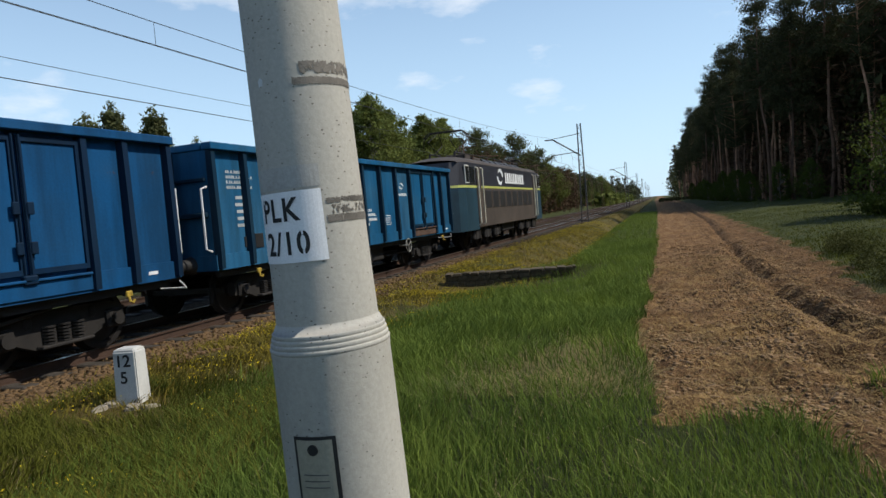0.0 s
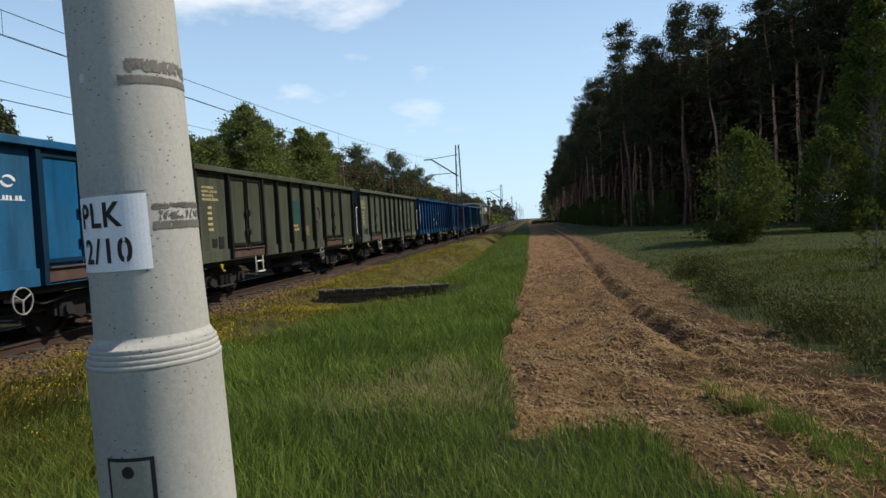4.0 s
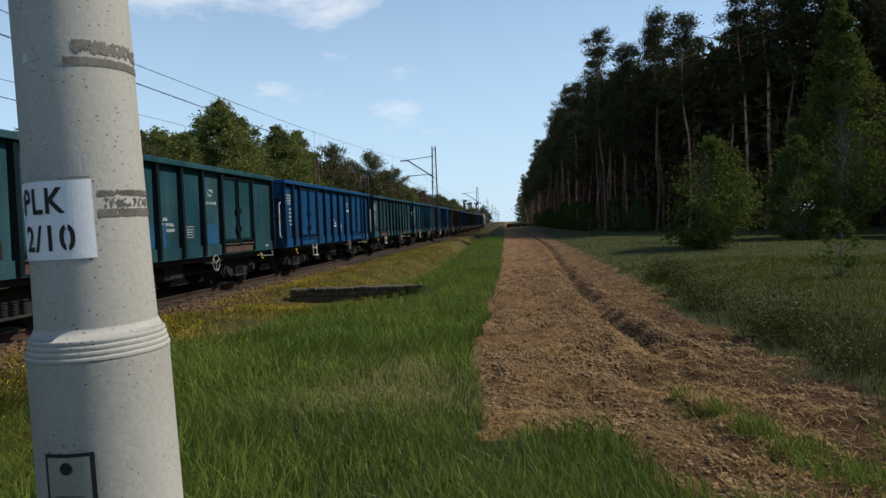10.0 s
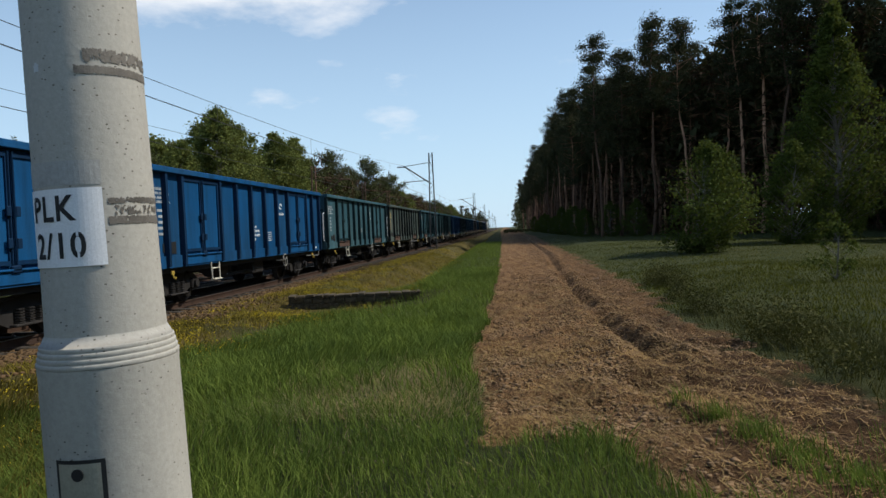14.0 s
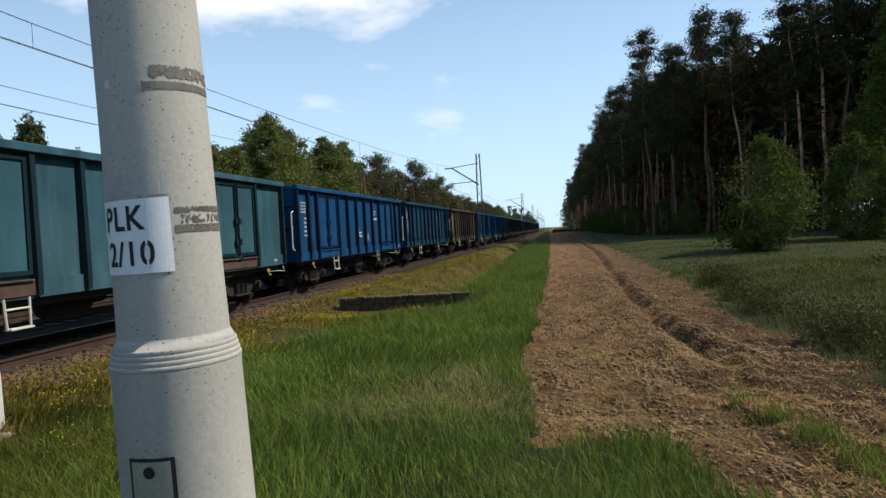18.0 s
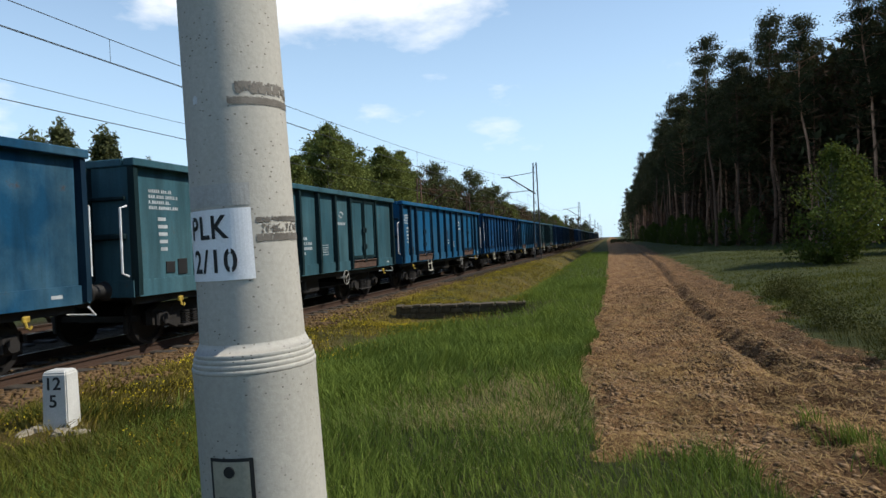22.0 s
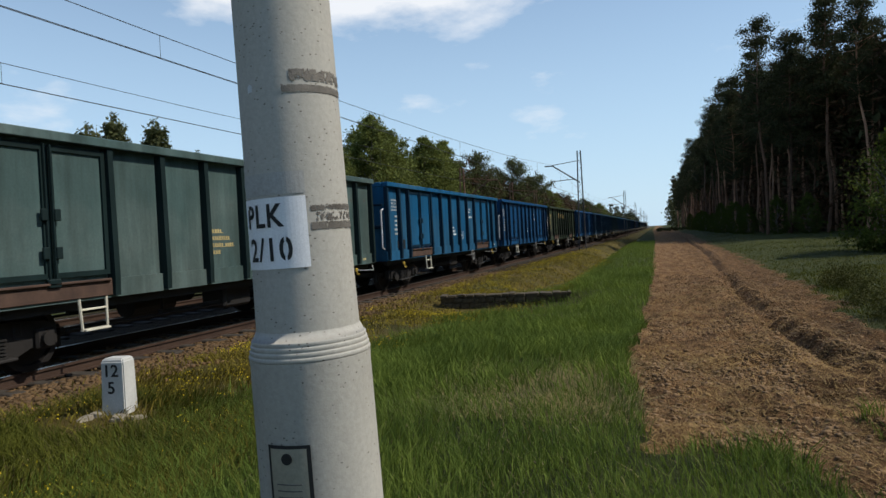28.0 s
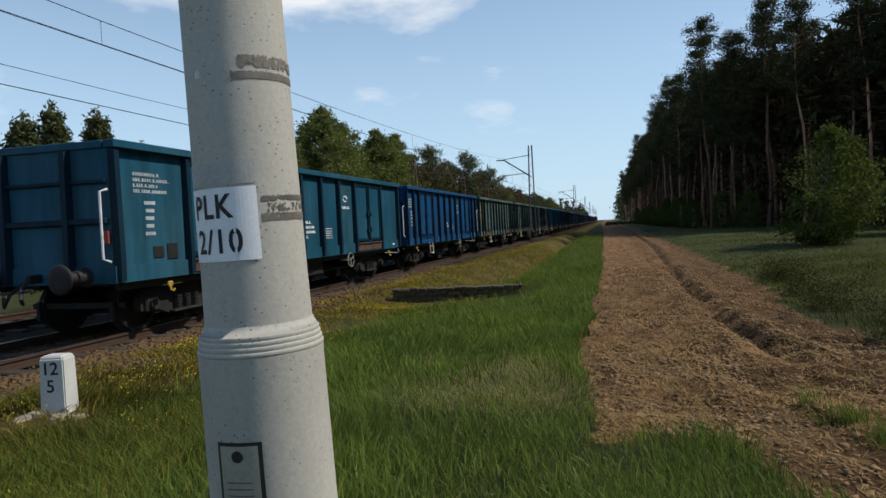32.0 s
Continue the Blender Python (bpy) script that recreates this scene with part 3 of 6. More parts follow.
def overhead(dx, top_z, low_z, contact_z, label):
    """A contact wire, the carrying wire above it in shallow bows, and droppers between."""
    line = tagged(new("overhead_line"), label, "overhead wires")
    bm = bmesh.new()
    spans = list(zip([-110] + MAST_YS, MAST_YS + [490]))[:7]

    def wire_x(y):
        return float(track_x(y)) + dx

    pts = []
    for y0, y1 in spans:
        for u in np.linspace(0, 1, 17)[:-1]:
            y = y0 + (y1 - y0) * u
            pts.append((wire_x(y), y, low_z + (top_z - low_z) * (2 * u - 1) ** 2))
    path_rod(bm, pts, 0.0085, 4)
    part("carrying_wire", bm, WIRE, line)
    for side in (-0.02, 0.02):
        bm = bmesh.new()
        pts = [(wire_x(y0) + side + (0.1 if k % 2 else -0.1), y0, contact_z) for k, (y0, y1) in enumerate(spans)] + [(wire_x(spans[-1][1]) + side, spans[-1][1], contact_z)]
        path_rod(bm, pts, 0.007, 4)
        part("contact_wire", bm, WIRE, line)
    for y0, y1 in spans[:4]:
        for u in np.linspace(0.07, 0.93, 9):
            y = y0 + (y1 - y0) * u
            z = low_z + (top_z - low_z) * (2 * u - 1) ** 2
            bm = bmesh.new()
            rod(bm, (wire_x(y), y, contact_z), (wire_x(y), y, z), 0.006, seg=4)
            part("dropper", bm, WIRE, line)
    return line


overhead(0.0, 7.0, 5.68, 5.24, "thin overhead wires with droppers above the near track")
overhead(-TRACKS_APART, 7.0, 5.64, 5.20, "thin overhead wires with droppers above the far track")


# ---- the pole beside the camera ----
POLE_X, POLE_Y, POLE_LEAN = -0.790, 1.4555, -1.66  # foot of the pole, lean towards the track in degrees
POLE_AT = pose(POLE_X, POLE_Y, 0.0) @ pose(0, 0, 0, 0.96, POLE_LEAN, 0)


def pole_radius(z):
    return float(np.interp(z, [1.38, 1.65, 2.16, 3.2, 8.0], [0.1185, 0.1150, 0.1105, 0.099, 0.06])) if z > 1.36 else float(np.interp(z, [0, 1.0, 1.33], [0.150, 0.1405, 0.138]))


def on_pole(a0, a1, z0, z1, lift, ragged=0.0, seed=0, na=14, nz=6, torn=0.0):
    """A thin sheet bent round the pole between two angles and two heights; ragged edges if asked."""
    r = np.random.default_rng(seed)
    bm = bmesh.new()
    grid = []
    jj, ii = np.meshgrid(np.arange(nz), np.arange(na), indexing="ij")
    gone = 0.5 + 0.35 * lattice(ii * 1.0, jj * 1.6, 5.0, seed + 60) + 0.25 * lattice(ii * 1.0, jj * 1.0, 1.7, seed + 61) + 0.12 * np.minimum(jj, nz - 1 - jj) / nz
    for j in range(nz + 1):
        line = []
        for i in range(na + 1):
            u, v = i / na, j / nz
            a, z = a0 + (a1 - a0) * u, z0 + (z1 - z0) * v
            if ragged and (j in (0, nz)):
                z += r.uniform(-ragged, ragged)
            if ragged and (i in (0, na)):
                a += r.uniform(-2, 2) * ragged
            rad = pole_radius(z) + lift
            line.append(bm.verts.new((rad * math.sin(a), -rad * math.cos(a), z)))
        grid.append(line)
    for j in range(nz):
        for i in range(na):
            if torn and gone[j, i] < torn:
                continue
            bm.faces.new((grid[j][i], grid[j][i + 1], grid[j + 1][i + 1], grid[j + 1][i]))
    return bm


def lettered(text, size, a_left, z, mat, parent, lift=0.0035):
    """Stencilled letters bent round the pole."""
    cu = bpy.data.curves.new("letters", "FONT")
    cu.body, cu.size, cu.align_x, cu.offset = text, size, "LEFT", 0.0016
    cu.space_character = 1.12
    cu.resolution_u = 4
    ob = bpy.data.objects.new("letters", cu)
    scene.collection.objects.link(ob)
    me = bpy.data.meshes.new_from_object(ob)
    bpy.data.objects.remove(ob)
    bm = bmesh.new()
    bm.from_mesh(me)
    bmesh.ops.subdivide_edges(bm, edges=[e for e in bm.edges if e.calc_length() > 0.02], cuts=2)
    right = a_left + max(v.co.x for v in bm.verts) * 0.86 / 0.117
    for v in bm.verts:
        a, h = a_left + v.co.x * 0.86 / 0.117, z + v.co.y
        rad = pole_radius(h) + lift
        v.co = (rad * math.sin(a), -rad * math.cos(a), h)
    bmesh.ops.triangulate(bm, faces=bm.faces)
    part("letters", bm, mat, parent, "black stencilled letters")
    return right


def near_pole():
    pole = tagged(new("concrete_pole"), "pale grey concrete pole with a collar and tape scars", "pole")
    pole.matrix_basis = POLE_AT
    bm = bmesh.new()
    turned(bm, [(0.160, -0.3), (0.150, 0.0), (0.1405, 1.0), (0.1380, 1.322), (0.1388, 1.330), (0.1388, 1.338)], 64)
    part("lower_shaft", bm, CONCRETE, pole, smooth=True)
    bm = bmesh.new()
    prof = [(0.1372, 1.338)]
    for k in range(4):
        z, r = 1.3385 + k * 0.0112, 0.1398 - 0.0026 * k
        prof += [(r - 0.001, z), (r, z + 0.0015), (r, z + 0.0078), (r - 0.001, z + 0.0092), (r - 0.0034, z + 0.0102)]
    prof += [(0.1285, 1.382), (0.1190, 1.402)]
    turned(bm, prof, 64)
    part("collar", bm, CONCRETE, pole, "stepped collar where the shaft narrows", smooth=True)
    bm = bmesh.new()
    turned(bm, [(0.1188, 1.40), (0.1165, 1.5), (0.115, 1.65), (0.1105, 2.16), (0.099, 3.2), (0.085, 5.2), (0.065, 8.0)], 64)
    part("upper_shaft", bm, CONCRETE, pole, smooth=True)
    tape = plain("old_tape_scar", (0.14, 0.125, 0.105), 0.9, 0, 0.5, 40, 0.2)
    # angles run to the right from the side that faces -y
    for a0, a1, z0, z1, sd in ((0.37, 2.1, 1.922, 1.938, 1), (0.53, 2.1, 1.946, 1.972, 2), (0.73, 2.2, 1.664, 1.676, 3), (0.72, 2.2, 1.622, 1.638, 4), (0.8, 1.9, 1.642, 1.660, 5)):
        part("tape_scar", on_pole(a0, a1, z0, z1, 0.0012, 0.002, sd, 120, 7, (0.05, 0.34, 0.25, 0.15, 0.5)[sd - 1]), tape, pole, "dark torn remains of tape")
    pale = plain("cement_smear", (0.405, 0.395, 0.365), 0.9, 0, 0.12, 20, 0.1)
    part("ghost_patch", on_pole(-1.0, 0.655, 1.704, 1.752, 0.001, 0.0, 8, 20, 3), pale, pole, "greyer band where a notice was")
    part("chip", on_pole(-0.36, -0.24, 1.928, 1.944, 0.0015, 0.004, 9, 4, 3), WHITE, pole, "small white fleck")
    return pole


def pole_sign():
    sign = tagged(new("stencilled_sign"), "white painted panel with black stencilled letters on the pole", "sign")
    sign.matrix_basis = POLE_AT
    white = plain("sign_white", (0.80, 0.80, 0.80), 0.6, 0, 0.04, 45, 0.02)
    part("panel", on_pole(-0.87, 0.65, 1.543, 1.698, 0.0022, 0, 0, 20, 4), white, sign)
    lettered("PLK", 0.070, -0.715, 1.6355, BLACK, sign)
    nought = lettered("2/10", 0.070, -0.66, 1.562, BLACK, sign) - 0.125
    for a, z in ((nought, 1.610), (nought, 1.5625), (-0.64, 1.6835)):
        part("stencil_bridge", on_pole(a - 0.02, a + 0.02, z - 0.007, z + 0.007, 0.0042, 0, 0, 3, 2), white, sign, "gap left by the stencil")
    return sign


def pole_plate():
    plate = tagged(new("metal_plate"), "small grey metal plate in a dark frame with a bolt hole", "plate")
    plate.matrix_basis = POLE_AT
    grey = plain("plate_metal", (0.31, 0.285, 0.215), 0.55, 0.1, 0.2, 18, 0.1)
    part("frame", on_pole(-0.335, 0.385, 0.900, 1.164, 0.0045, 0, 0, 12, 3), BLACK, plate, "dark rubber edge")
    part("face", on_pole(-0.275, 0.325, 0.907, 1.157, 0.0065, 0, 0, 12, 3), grey, plate)
    bm = bmesh.new()
    a, r = 0.02, 0.1400 + 0.0065
    rod(bm, (r * math.sin(a), -r * math.cos(a), 1.136), ((r + 0.003) * math.sin(a), -(r + 0.003) * math.cos(a), 1.136), 0.0125, seg=16)
    part("bolt", bm, BLACK, plate, "dark bolt hole")
    for k in range(3):
        bm = bmesh.new()
        path_rod(bm, [((r + 0.0005) * math.sin(q), -(r + 0.0005) * math.cos(q), 1.08 - 0.014 * k) for q in np.linspace(-0.18, 0.22, 7)], 0.0016, 4)
        part("worn_writing", bm, STEEL, plate, "line of worn unreadable writing")
    return plate


near_pole()
pole_sign()
pole_plate()


# ---- the train ----
BODY = 13.0
HALF = 1.41
MIDS = [3.80, 4.88, 5.96, 7.04, 8.12, 9.20]
TWO_END_PANELS = ("royal", "deep", "bright", "grey", "mid")
Z_TOP = 3.21


def bogie_mesh():
    """A cast three-piece bogie: side frames with axle boxes and spring nests, bolster, brake beams."""
    bm = bmesh.new()
    for sx in (-1.0, 1.0):
        top = [(-1.12, 0.60), (-0.95, 0.70), (-0.45, 0.74), (0.45, 0.74), (0.95, 0.70), (1.12, 0.60)]
        low = [(-1.12, 0.36), (-0.72, 0.36), (-0.42, 0.24), (0.42, 0.24), (0.72, 0.36), (1.12, 0.36)]
        rows = []
        for d in (-0.07, 0.07):
            rows.append([bm.verts.new((sx + d, y, z)) for y, z in top] + [bm.verts.new((sx + d, y, z)) for y, z in low[::-1]])
        n = len(rows[0])
        bm.faces.new(rows[0])
        bm.faces.new(rows[1][::-1])
        for k in range(n):
            bm.faces.new((rows[0][k], rows[1][k], rows[1][(k + 1) % n], rows[0][(k + 1) % n]))
        out = 1 if sx > 0 else -1
        for s in (-1, 1):
            box(bm, (sx + out * 0.09, s * 0.9, 0.46), (0.10, 0.30, 0.27), bevel=0.03)
            rod(bm, (sx + out * 0.12, s * 0.9, 0.46), (sx + out * 0.20, s * 0.9, 0.46), 0.10, seg=12)
            box(bm, (sx + out * 0.05, s * 0.52, 0.62), (0.08, 0.12, 0.18), bevel=0.02)
        for k in (-0.24, 0.0, 0.24):
            for z in np.linspace(0.30, 0.52, 6):
                rod(bm, (sx + out * 0.10, k, z), (sx + out * 0.10, k, z + 0.022), 0.09, seg=8)
        box(bm, (sx + out * 0.1, 0, 0.27), (0.2, 0.85, 0.05), bevel=0.015)
    box(bm, (0, 0, 0.55), (2.0, 0.4, 0.22), bevel=0.03)
    box(bm, (0, 0, 0.75), (0.7, 0.7, 0.15), bevel=0.03)
    for s in (-1, 1):
        box(bm, (0, s * 1.32, 0.5), (1.9, 0.06, 0.1))
        for sx in (-0.75, 0.75):
            box(bm, (sx, s * 1.40, 0.42), (0.1, 0.08, 0.34), bevel=0.02)
    return as_mesh("bogie", bm, BOGIEDUST)


def wheelset_mesh(r):
    bm = bmesh.new()
    rod(bm, (-1.05, 0, 0), (1.05, 0, 0), 0.08, seg=10)
    for s in (-1, 1):
        turned(bm, [(0.08, -0.09), (0.13, -0.08), (0.14, -0.02), (r * 0.80, -0.005), (r * 0.82, -0.065), (r, -0.065), (r * 1.01, 0.05), (r * 1.07, 0.06), (r * 1.07, 0.085), (r * 0.8, 0.085), (r * 0.78, 0.03), (0.13, 0.035), (0.08, 0.08)], 24, (-s, 0, 0), (s * 0.76, 0, 0))
    return as_mesh("wheelset", bm, WHEEL)


BOGIE, WHEELSET, BIGWHEEL = bogie_mesh(), wheelset_mesh(0.46), wheelset_mesh(0.58)
WHEELS = {}  # wheelsets by where they sit in their bogie


def bogie(parent, y):
    b = part("bogie", BOGIE, None, parent, at=pose(0, y, 0))
    for s in (-0.9, 0.9):
        w = part("wheelset", WHEELSET, None, b, at=pose(0, s, 0.46))
        WHEELS.setdefault((s, 0.46), []).append(w)


def bars(bm, x, y0, z0, rows, rng_, h=0.05, gap=0.035, face=1):
    """Rows of unreadable writing as plain bars on the side plane x."""
    z = z0
    for length in rows:
        y, end, last = y0, y0 + length, None
        while y < end - 0.3 * h:
            w = h * rng_.uniform(0.5, 0.85)
            space = h * (0.28 if rng_.uniform() < 0.8 else 0.9)
            lo, mid = z - h / 2, z - 0.36 * h
            if last is None:
                last = bm.verts.new((x, y, lo)), bm.verts.new((x, y, mid))
            for width, tall in ((w, True), (space, False)):
                nxt = bm.verts.new((x, y + width, lo)), bm.verts.new((x, y + width, mid))
                bm.faces.new((last[0], nxt[0], nxt[1], last[1]))
                if tall:
                    top = z + h / 2 * rng_.uniform(0.85, 1.0)
                    bm.faces.new((last[1], nxt[1], bm.verts.new((x, y + width, top)), bm.verts.new((x, y, top))))
                last = nxt
                y += width
        z -= h + gap


def swirl(bm, x, y, z, s):
    """The round mark of two curled blades, as a plain shape."""
    for turn in (0, math.pi):
        inner, outer = [], []
        for u in np.linspace(0, 1, 9):
            a = turn + u * 2.6
            r_out, r_in = s * (1.0 - 0.25 * u), s * (0.55 - 0.1 * u) + s * 0.42 * abs(u - 0.4) ** 1.5
            outer.append(bm.verts.new((x, y + r_out * math.cos(a), z + 0.7 * r_out * math.sin(a))))
            inner.append(bm.verts.new((x, y + r_in * math.cos(a), z + 0.7 * r_in * math.sin(a))))
        for k in range(8):
            bm.faces.new((outer[k], outer[k + 1], inner[k + 1], inner[k]))


def on_sheet(y0, z0, sy, sz, r):
    """A flat patch with a ragged outline on the wagon's side."""
    bm = bmesh.new()
    bm.faces.new([bm.verts.new((HALF + 0.003, y0 + sy / 2 * math.cos(a) * r.uniform(0.7, 1.1), z0 + sz / 2 * math.sin(a) * r.uniform(0.7, 1.1))) for a in np.linspace(0, 2 * math.pi, 15)[:-1]])
    return bm


SHARED = {}


def shared(key, make):
    if key not in SHARED:
        SHARED[key] = make()
    return SHARED[key]


def ring_box(bm, hx, hy, t, z0, z1):
    """A four-sided wall of thickness t, open above and below, as one piece."""
    loops = []
    for z in (z0, z1):
        for d in (0, t):
            loops.append([bm.verts.new((sx * (hx - d), sy * (hy - d), z)) for sx, sy in ((-1, -1), (1, -1), (1, 1), (-1, 1))])
    o0, i0, o1, i1 = loops
    for k in range(4):
        n = (k + 1) % 4
        bm.faces.new((o0[k], o0[n], o1[n], o1[k]))
        bm.faces.new((i0[n], i0[k], i1[k], i1[n]))
        bm.faces.new((o1[k], o1[n], i1[n], i1[k]))
        bm.faces.new((o0[n], o0[k], i0[k], i0[n]))


def panel_sheet():
    bm = bmesh.new()
    ring_box(bm, HALF, BODY / 2, 0.05, 1.0, 3.13)
    return bm


def sill_band():
    bm = bmesh.new()
    ring_box(bm, HALF + 0.045, BODY / 2 + 0.03, 0.09, 0.925, 1.20)
    return bm


def floor_plate():
    bm = bmesh.new()
    box(bm, (0, 0, 1.16), (2 * HALF - 0.14, BODY - 0.14, 0.06))
    return as_mesh("floor", bm, RUST)


def rim_beam():
    bm = bmesh.new()
    for s in (-1, 1):
        box(bm, (s * (HALF + 0.04), 0, Z_TOP - 0.075), (0.20, BODY + 0.06, 0.13), bevel=0.012)
        box(bm, (0, s * (BODY / 2 - 0.03), Z_TOP - 0.078), (2 * HALF - 0.17, 0.14, 0.125), bevel=0.012)
    return bm


def rib():
    bm = bmesh.new()
    vs = []
    for z, d in ((0.95, 0.115), (1.25, 0.125), (3.06, 0.10)):
        vs.append([bm.verts.new(p) for p in ((0, -0.075, z), (d, -0.05, z), (d, 0.05, z), (0, 0.075, z))])
    for lo, hi in zip(vs, vs[1:]):
        for k in range(3):
            bm.faces.new((lo[k], lo[k + 1], hi[k + 1], hi[k]))
    bm.faces.new(vs[0])
    bm.faces.new(vs[-1][::-1])
    return bm


def door_leaf():
    bm = bmesh.new()
    box(bm, (0.018, 0, 2.14), (0.03, 0.96, 1.74), bevel=0.008)
    return bm


def door_frame():
    bm = bmesh.new()
    loops = []
    for d in (0.0, 0.07):
        for x in (0.03, 0.062):
            loops.append([bm.verts.new((x, sy * (0.475 - d), 2.14 + sz * (0.875 - d))) for sy, sz in ((-1, -1), (1, -1), (1, 1), (-1, 1))])
    o0, o1, i0, i1 = loops
    for k in range(4):
        n = (k + 1) % 4
        for lo, hi in ((o0, o1), (o1, i1), (i1, i0)):
            bm.faces.new((lo[k], lo[n], hi[n], hi[k]))
    return bm


def door_rods():
    bm = bmesh.new()
    for y in (-0.05, 0.05):
        rod(bm, (0.075, y, 1.22), (0.075, y, 3.03), 0.017, seg=6)
    for z in (2.1, 1.6):
        for s in (-1, 1):
            box(bm, (0.09, s * 0.1, z), (0.04, 0.10, 0.16), bevel=0.01)
    box(bm, (0.08, 0, 1.2), (0.07, 0.2, 0.12), bevel=0.015)
    return bm


def wagon(paint, step_mat=CREAM, doors=True):
    """An open four-axle goods wagon; its origin is on the rails under its middle, its front is +y."""
    w = tagged(new("open_wagon"), "", "goods wagon", group="wagons of the freight train")
    P, Q = PAINTS[paint], RIB_SHADE_PAINTS[paint]

    # ribs, door frames, end beams and latches take the colours with shade mixed in
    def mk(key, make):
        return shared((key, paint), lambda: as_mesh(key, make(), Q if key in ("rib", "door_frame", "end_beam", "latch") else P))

    part("body", mk("body", panel_sheet), P, w)
    part("sill", mk("sill", sill_band), P, w)
    part("floor", shared("floor", floor_plate), P, w)
    part("rim", mk("rim", rim_beam), P, w)
    for s in (-1, 1):
        turn = 0 if s > 0 else 180
        extra = [0.98, BODY - 0.98] if paint in TWO_END_PANELS else []
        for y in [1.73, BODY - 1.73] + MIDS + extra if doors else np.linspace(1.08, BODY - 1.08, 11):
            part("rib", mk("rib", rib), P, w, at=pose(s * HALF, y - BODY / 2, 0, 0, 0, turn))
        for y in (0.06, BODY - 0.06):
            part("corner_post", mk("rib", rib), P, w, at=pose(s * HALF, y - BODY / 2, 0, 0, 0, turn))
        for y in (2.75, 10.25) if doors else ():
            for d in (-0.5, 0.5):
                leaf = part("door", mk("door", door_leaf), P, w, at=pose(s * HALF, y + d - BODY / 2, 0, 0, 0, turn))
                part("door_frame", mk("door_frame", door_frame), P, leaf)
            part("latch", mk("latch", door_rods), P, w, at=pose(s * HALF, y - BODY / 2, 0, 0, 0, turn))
            part("door_sill", mk("door_sill", sill_plate) if paint in ("royal", "bright", "deep") else shared("door_sill", lambda: as_mesh("door_sill", sill_plate(), RUST)), P, w, at=pose(s * HALF, y - BODY / 2, 0, 0, 0, turn))
        part("brake_wheel", shared("brake_wheel", brake_wheel), P, w, at=pose(s * (HALF + 0.02), s * 2.2, 0.74, 0, 0, turn))
        part("footstep", shared(("step", step_mat.name), lambda: as_mesh("footstep", footstep(), step_mat)), P, w, at=pose(s * (HALF + 0.02), -s * 3.1, 0, 0, 0, turn))
        for e in (-1, 1):
            part("tow_hook", shared("tow", lambda: as_mesh("tow_hook", tow_hook(), HOOKPAINT)), P, w, "yellow-painted shunting hook", at=pose(s * (HALF + 0.03), e * 5.35, 0.78, 0, 0, turn))
    for e in (-1, 1):
        turn = 0 if e > 0 else 180
        for x in (-0.62, 0.62):
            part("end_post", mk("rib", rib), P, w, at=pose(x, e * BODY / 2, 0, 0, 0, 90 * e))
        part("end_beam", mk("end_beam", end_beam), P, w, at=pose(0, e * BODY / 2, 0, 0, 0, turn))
        for x in (-1.37, 1.37):
            part("handrail", shared("handrail", end_rail), P, w, "pale tubular handrail at the corner", at=pose(x, e * BODY / 2, 0, 0, 0, turn))
        part("coupler_rail", shared("coupler_rail", coupler_rail), P, w, "pale bent rail under the buffer", at=pose(0, e * BODY / 2, 0, 0, 0, turn))
        part("coupling", shared("coupling", coupling), P, w, at=pose(0, e * BODY / 2, 0, 0, 0, turn))
        for x in (-0.88, 0.88):
            part("buffer", shared("buffer", buffer), P, w, at=pose(x, e * BODY / 2, 1.04, 0, 0, turn))
        bogie(w, e * 4.5)
    part("underframe", shared("underframe", underframe), P, w)
    part("brake_gear", shared("brake_gear", brake_gear), P, w)
    return w


def sill_plate():
    bm = bmesh.new()
    box(bm, (0.06, 0, 1.07), (0.025, 2.0, 0.22), bevel=0.008)
    box(bm, (0.085, 0, 1.19), (0.06, 1.9, 0.035), bevel=0.008)
    return bm


def brake_wheel():
    bm = bmesh.new()
    ring(bm, (0.06, 0, 0), 0.20, 0.013, (1, 0, 0), 20)
    for a in (0.5, 2.6, 4.7):
        rod(bm, (0.06, 0, 0), (0.06, 0.2 * math.cos(a), 0.2 * math.sin(a)), 0.014, seg=5)
    rod(bm, (-0.25, 0, 0), (0.07, 0, 0), 0.028, seg=8)
    return as_mesh("brake_wheel", bm, plain("worn_brake_wheel", (0.26, 0.25, 0.22), 0.6, 0, 0.3, 14))


def footstep():
    bm = bmesh.new()
    path_rod(bm, [(0.02, -0.24, 0.98), (0.04, -0.22, 0.52), (0.04, 0.22, 0.52), (0.02, 0.24, 0.98)], 0.022, 6)
    rod(bm, (0.03, -0.23, 0.80), (0.03, 0.23, 0.80), 0.016, seg=6)
    box(bm, (0.05, 0, 0.52), (0.12, 0.44, 0.03), bevel=0.006)
    return bm


def tow_hook():
    bm = bmesh.new()
    box(bm, (0.03, 0, 0.03), (0.05, 0.12, 0.09), bevel=0.015)
    path_rod(bm, [(0.05, -0.03, 0.0), (0.07, -0.03, -0.08), (0.08, 0.01, -0.10), (0.08, 0.04, -0.06)], 0.02, 6)
    return bm


def end_beam():
    bm = bmesh.new()
    box(bm, (0, 0.045, 1.92), (2 * HALF - 0.1, 0.09, 0.10), bevel=0.02)
    box(bm, (0, 0.03, 2.55), (2 * HALF - 0.1, 0.05, 0.06), bevel=0.01)
    return bm


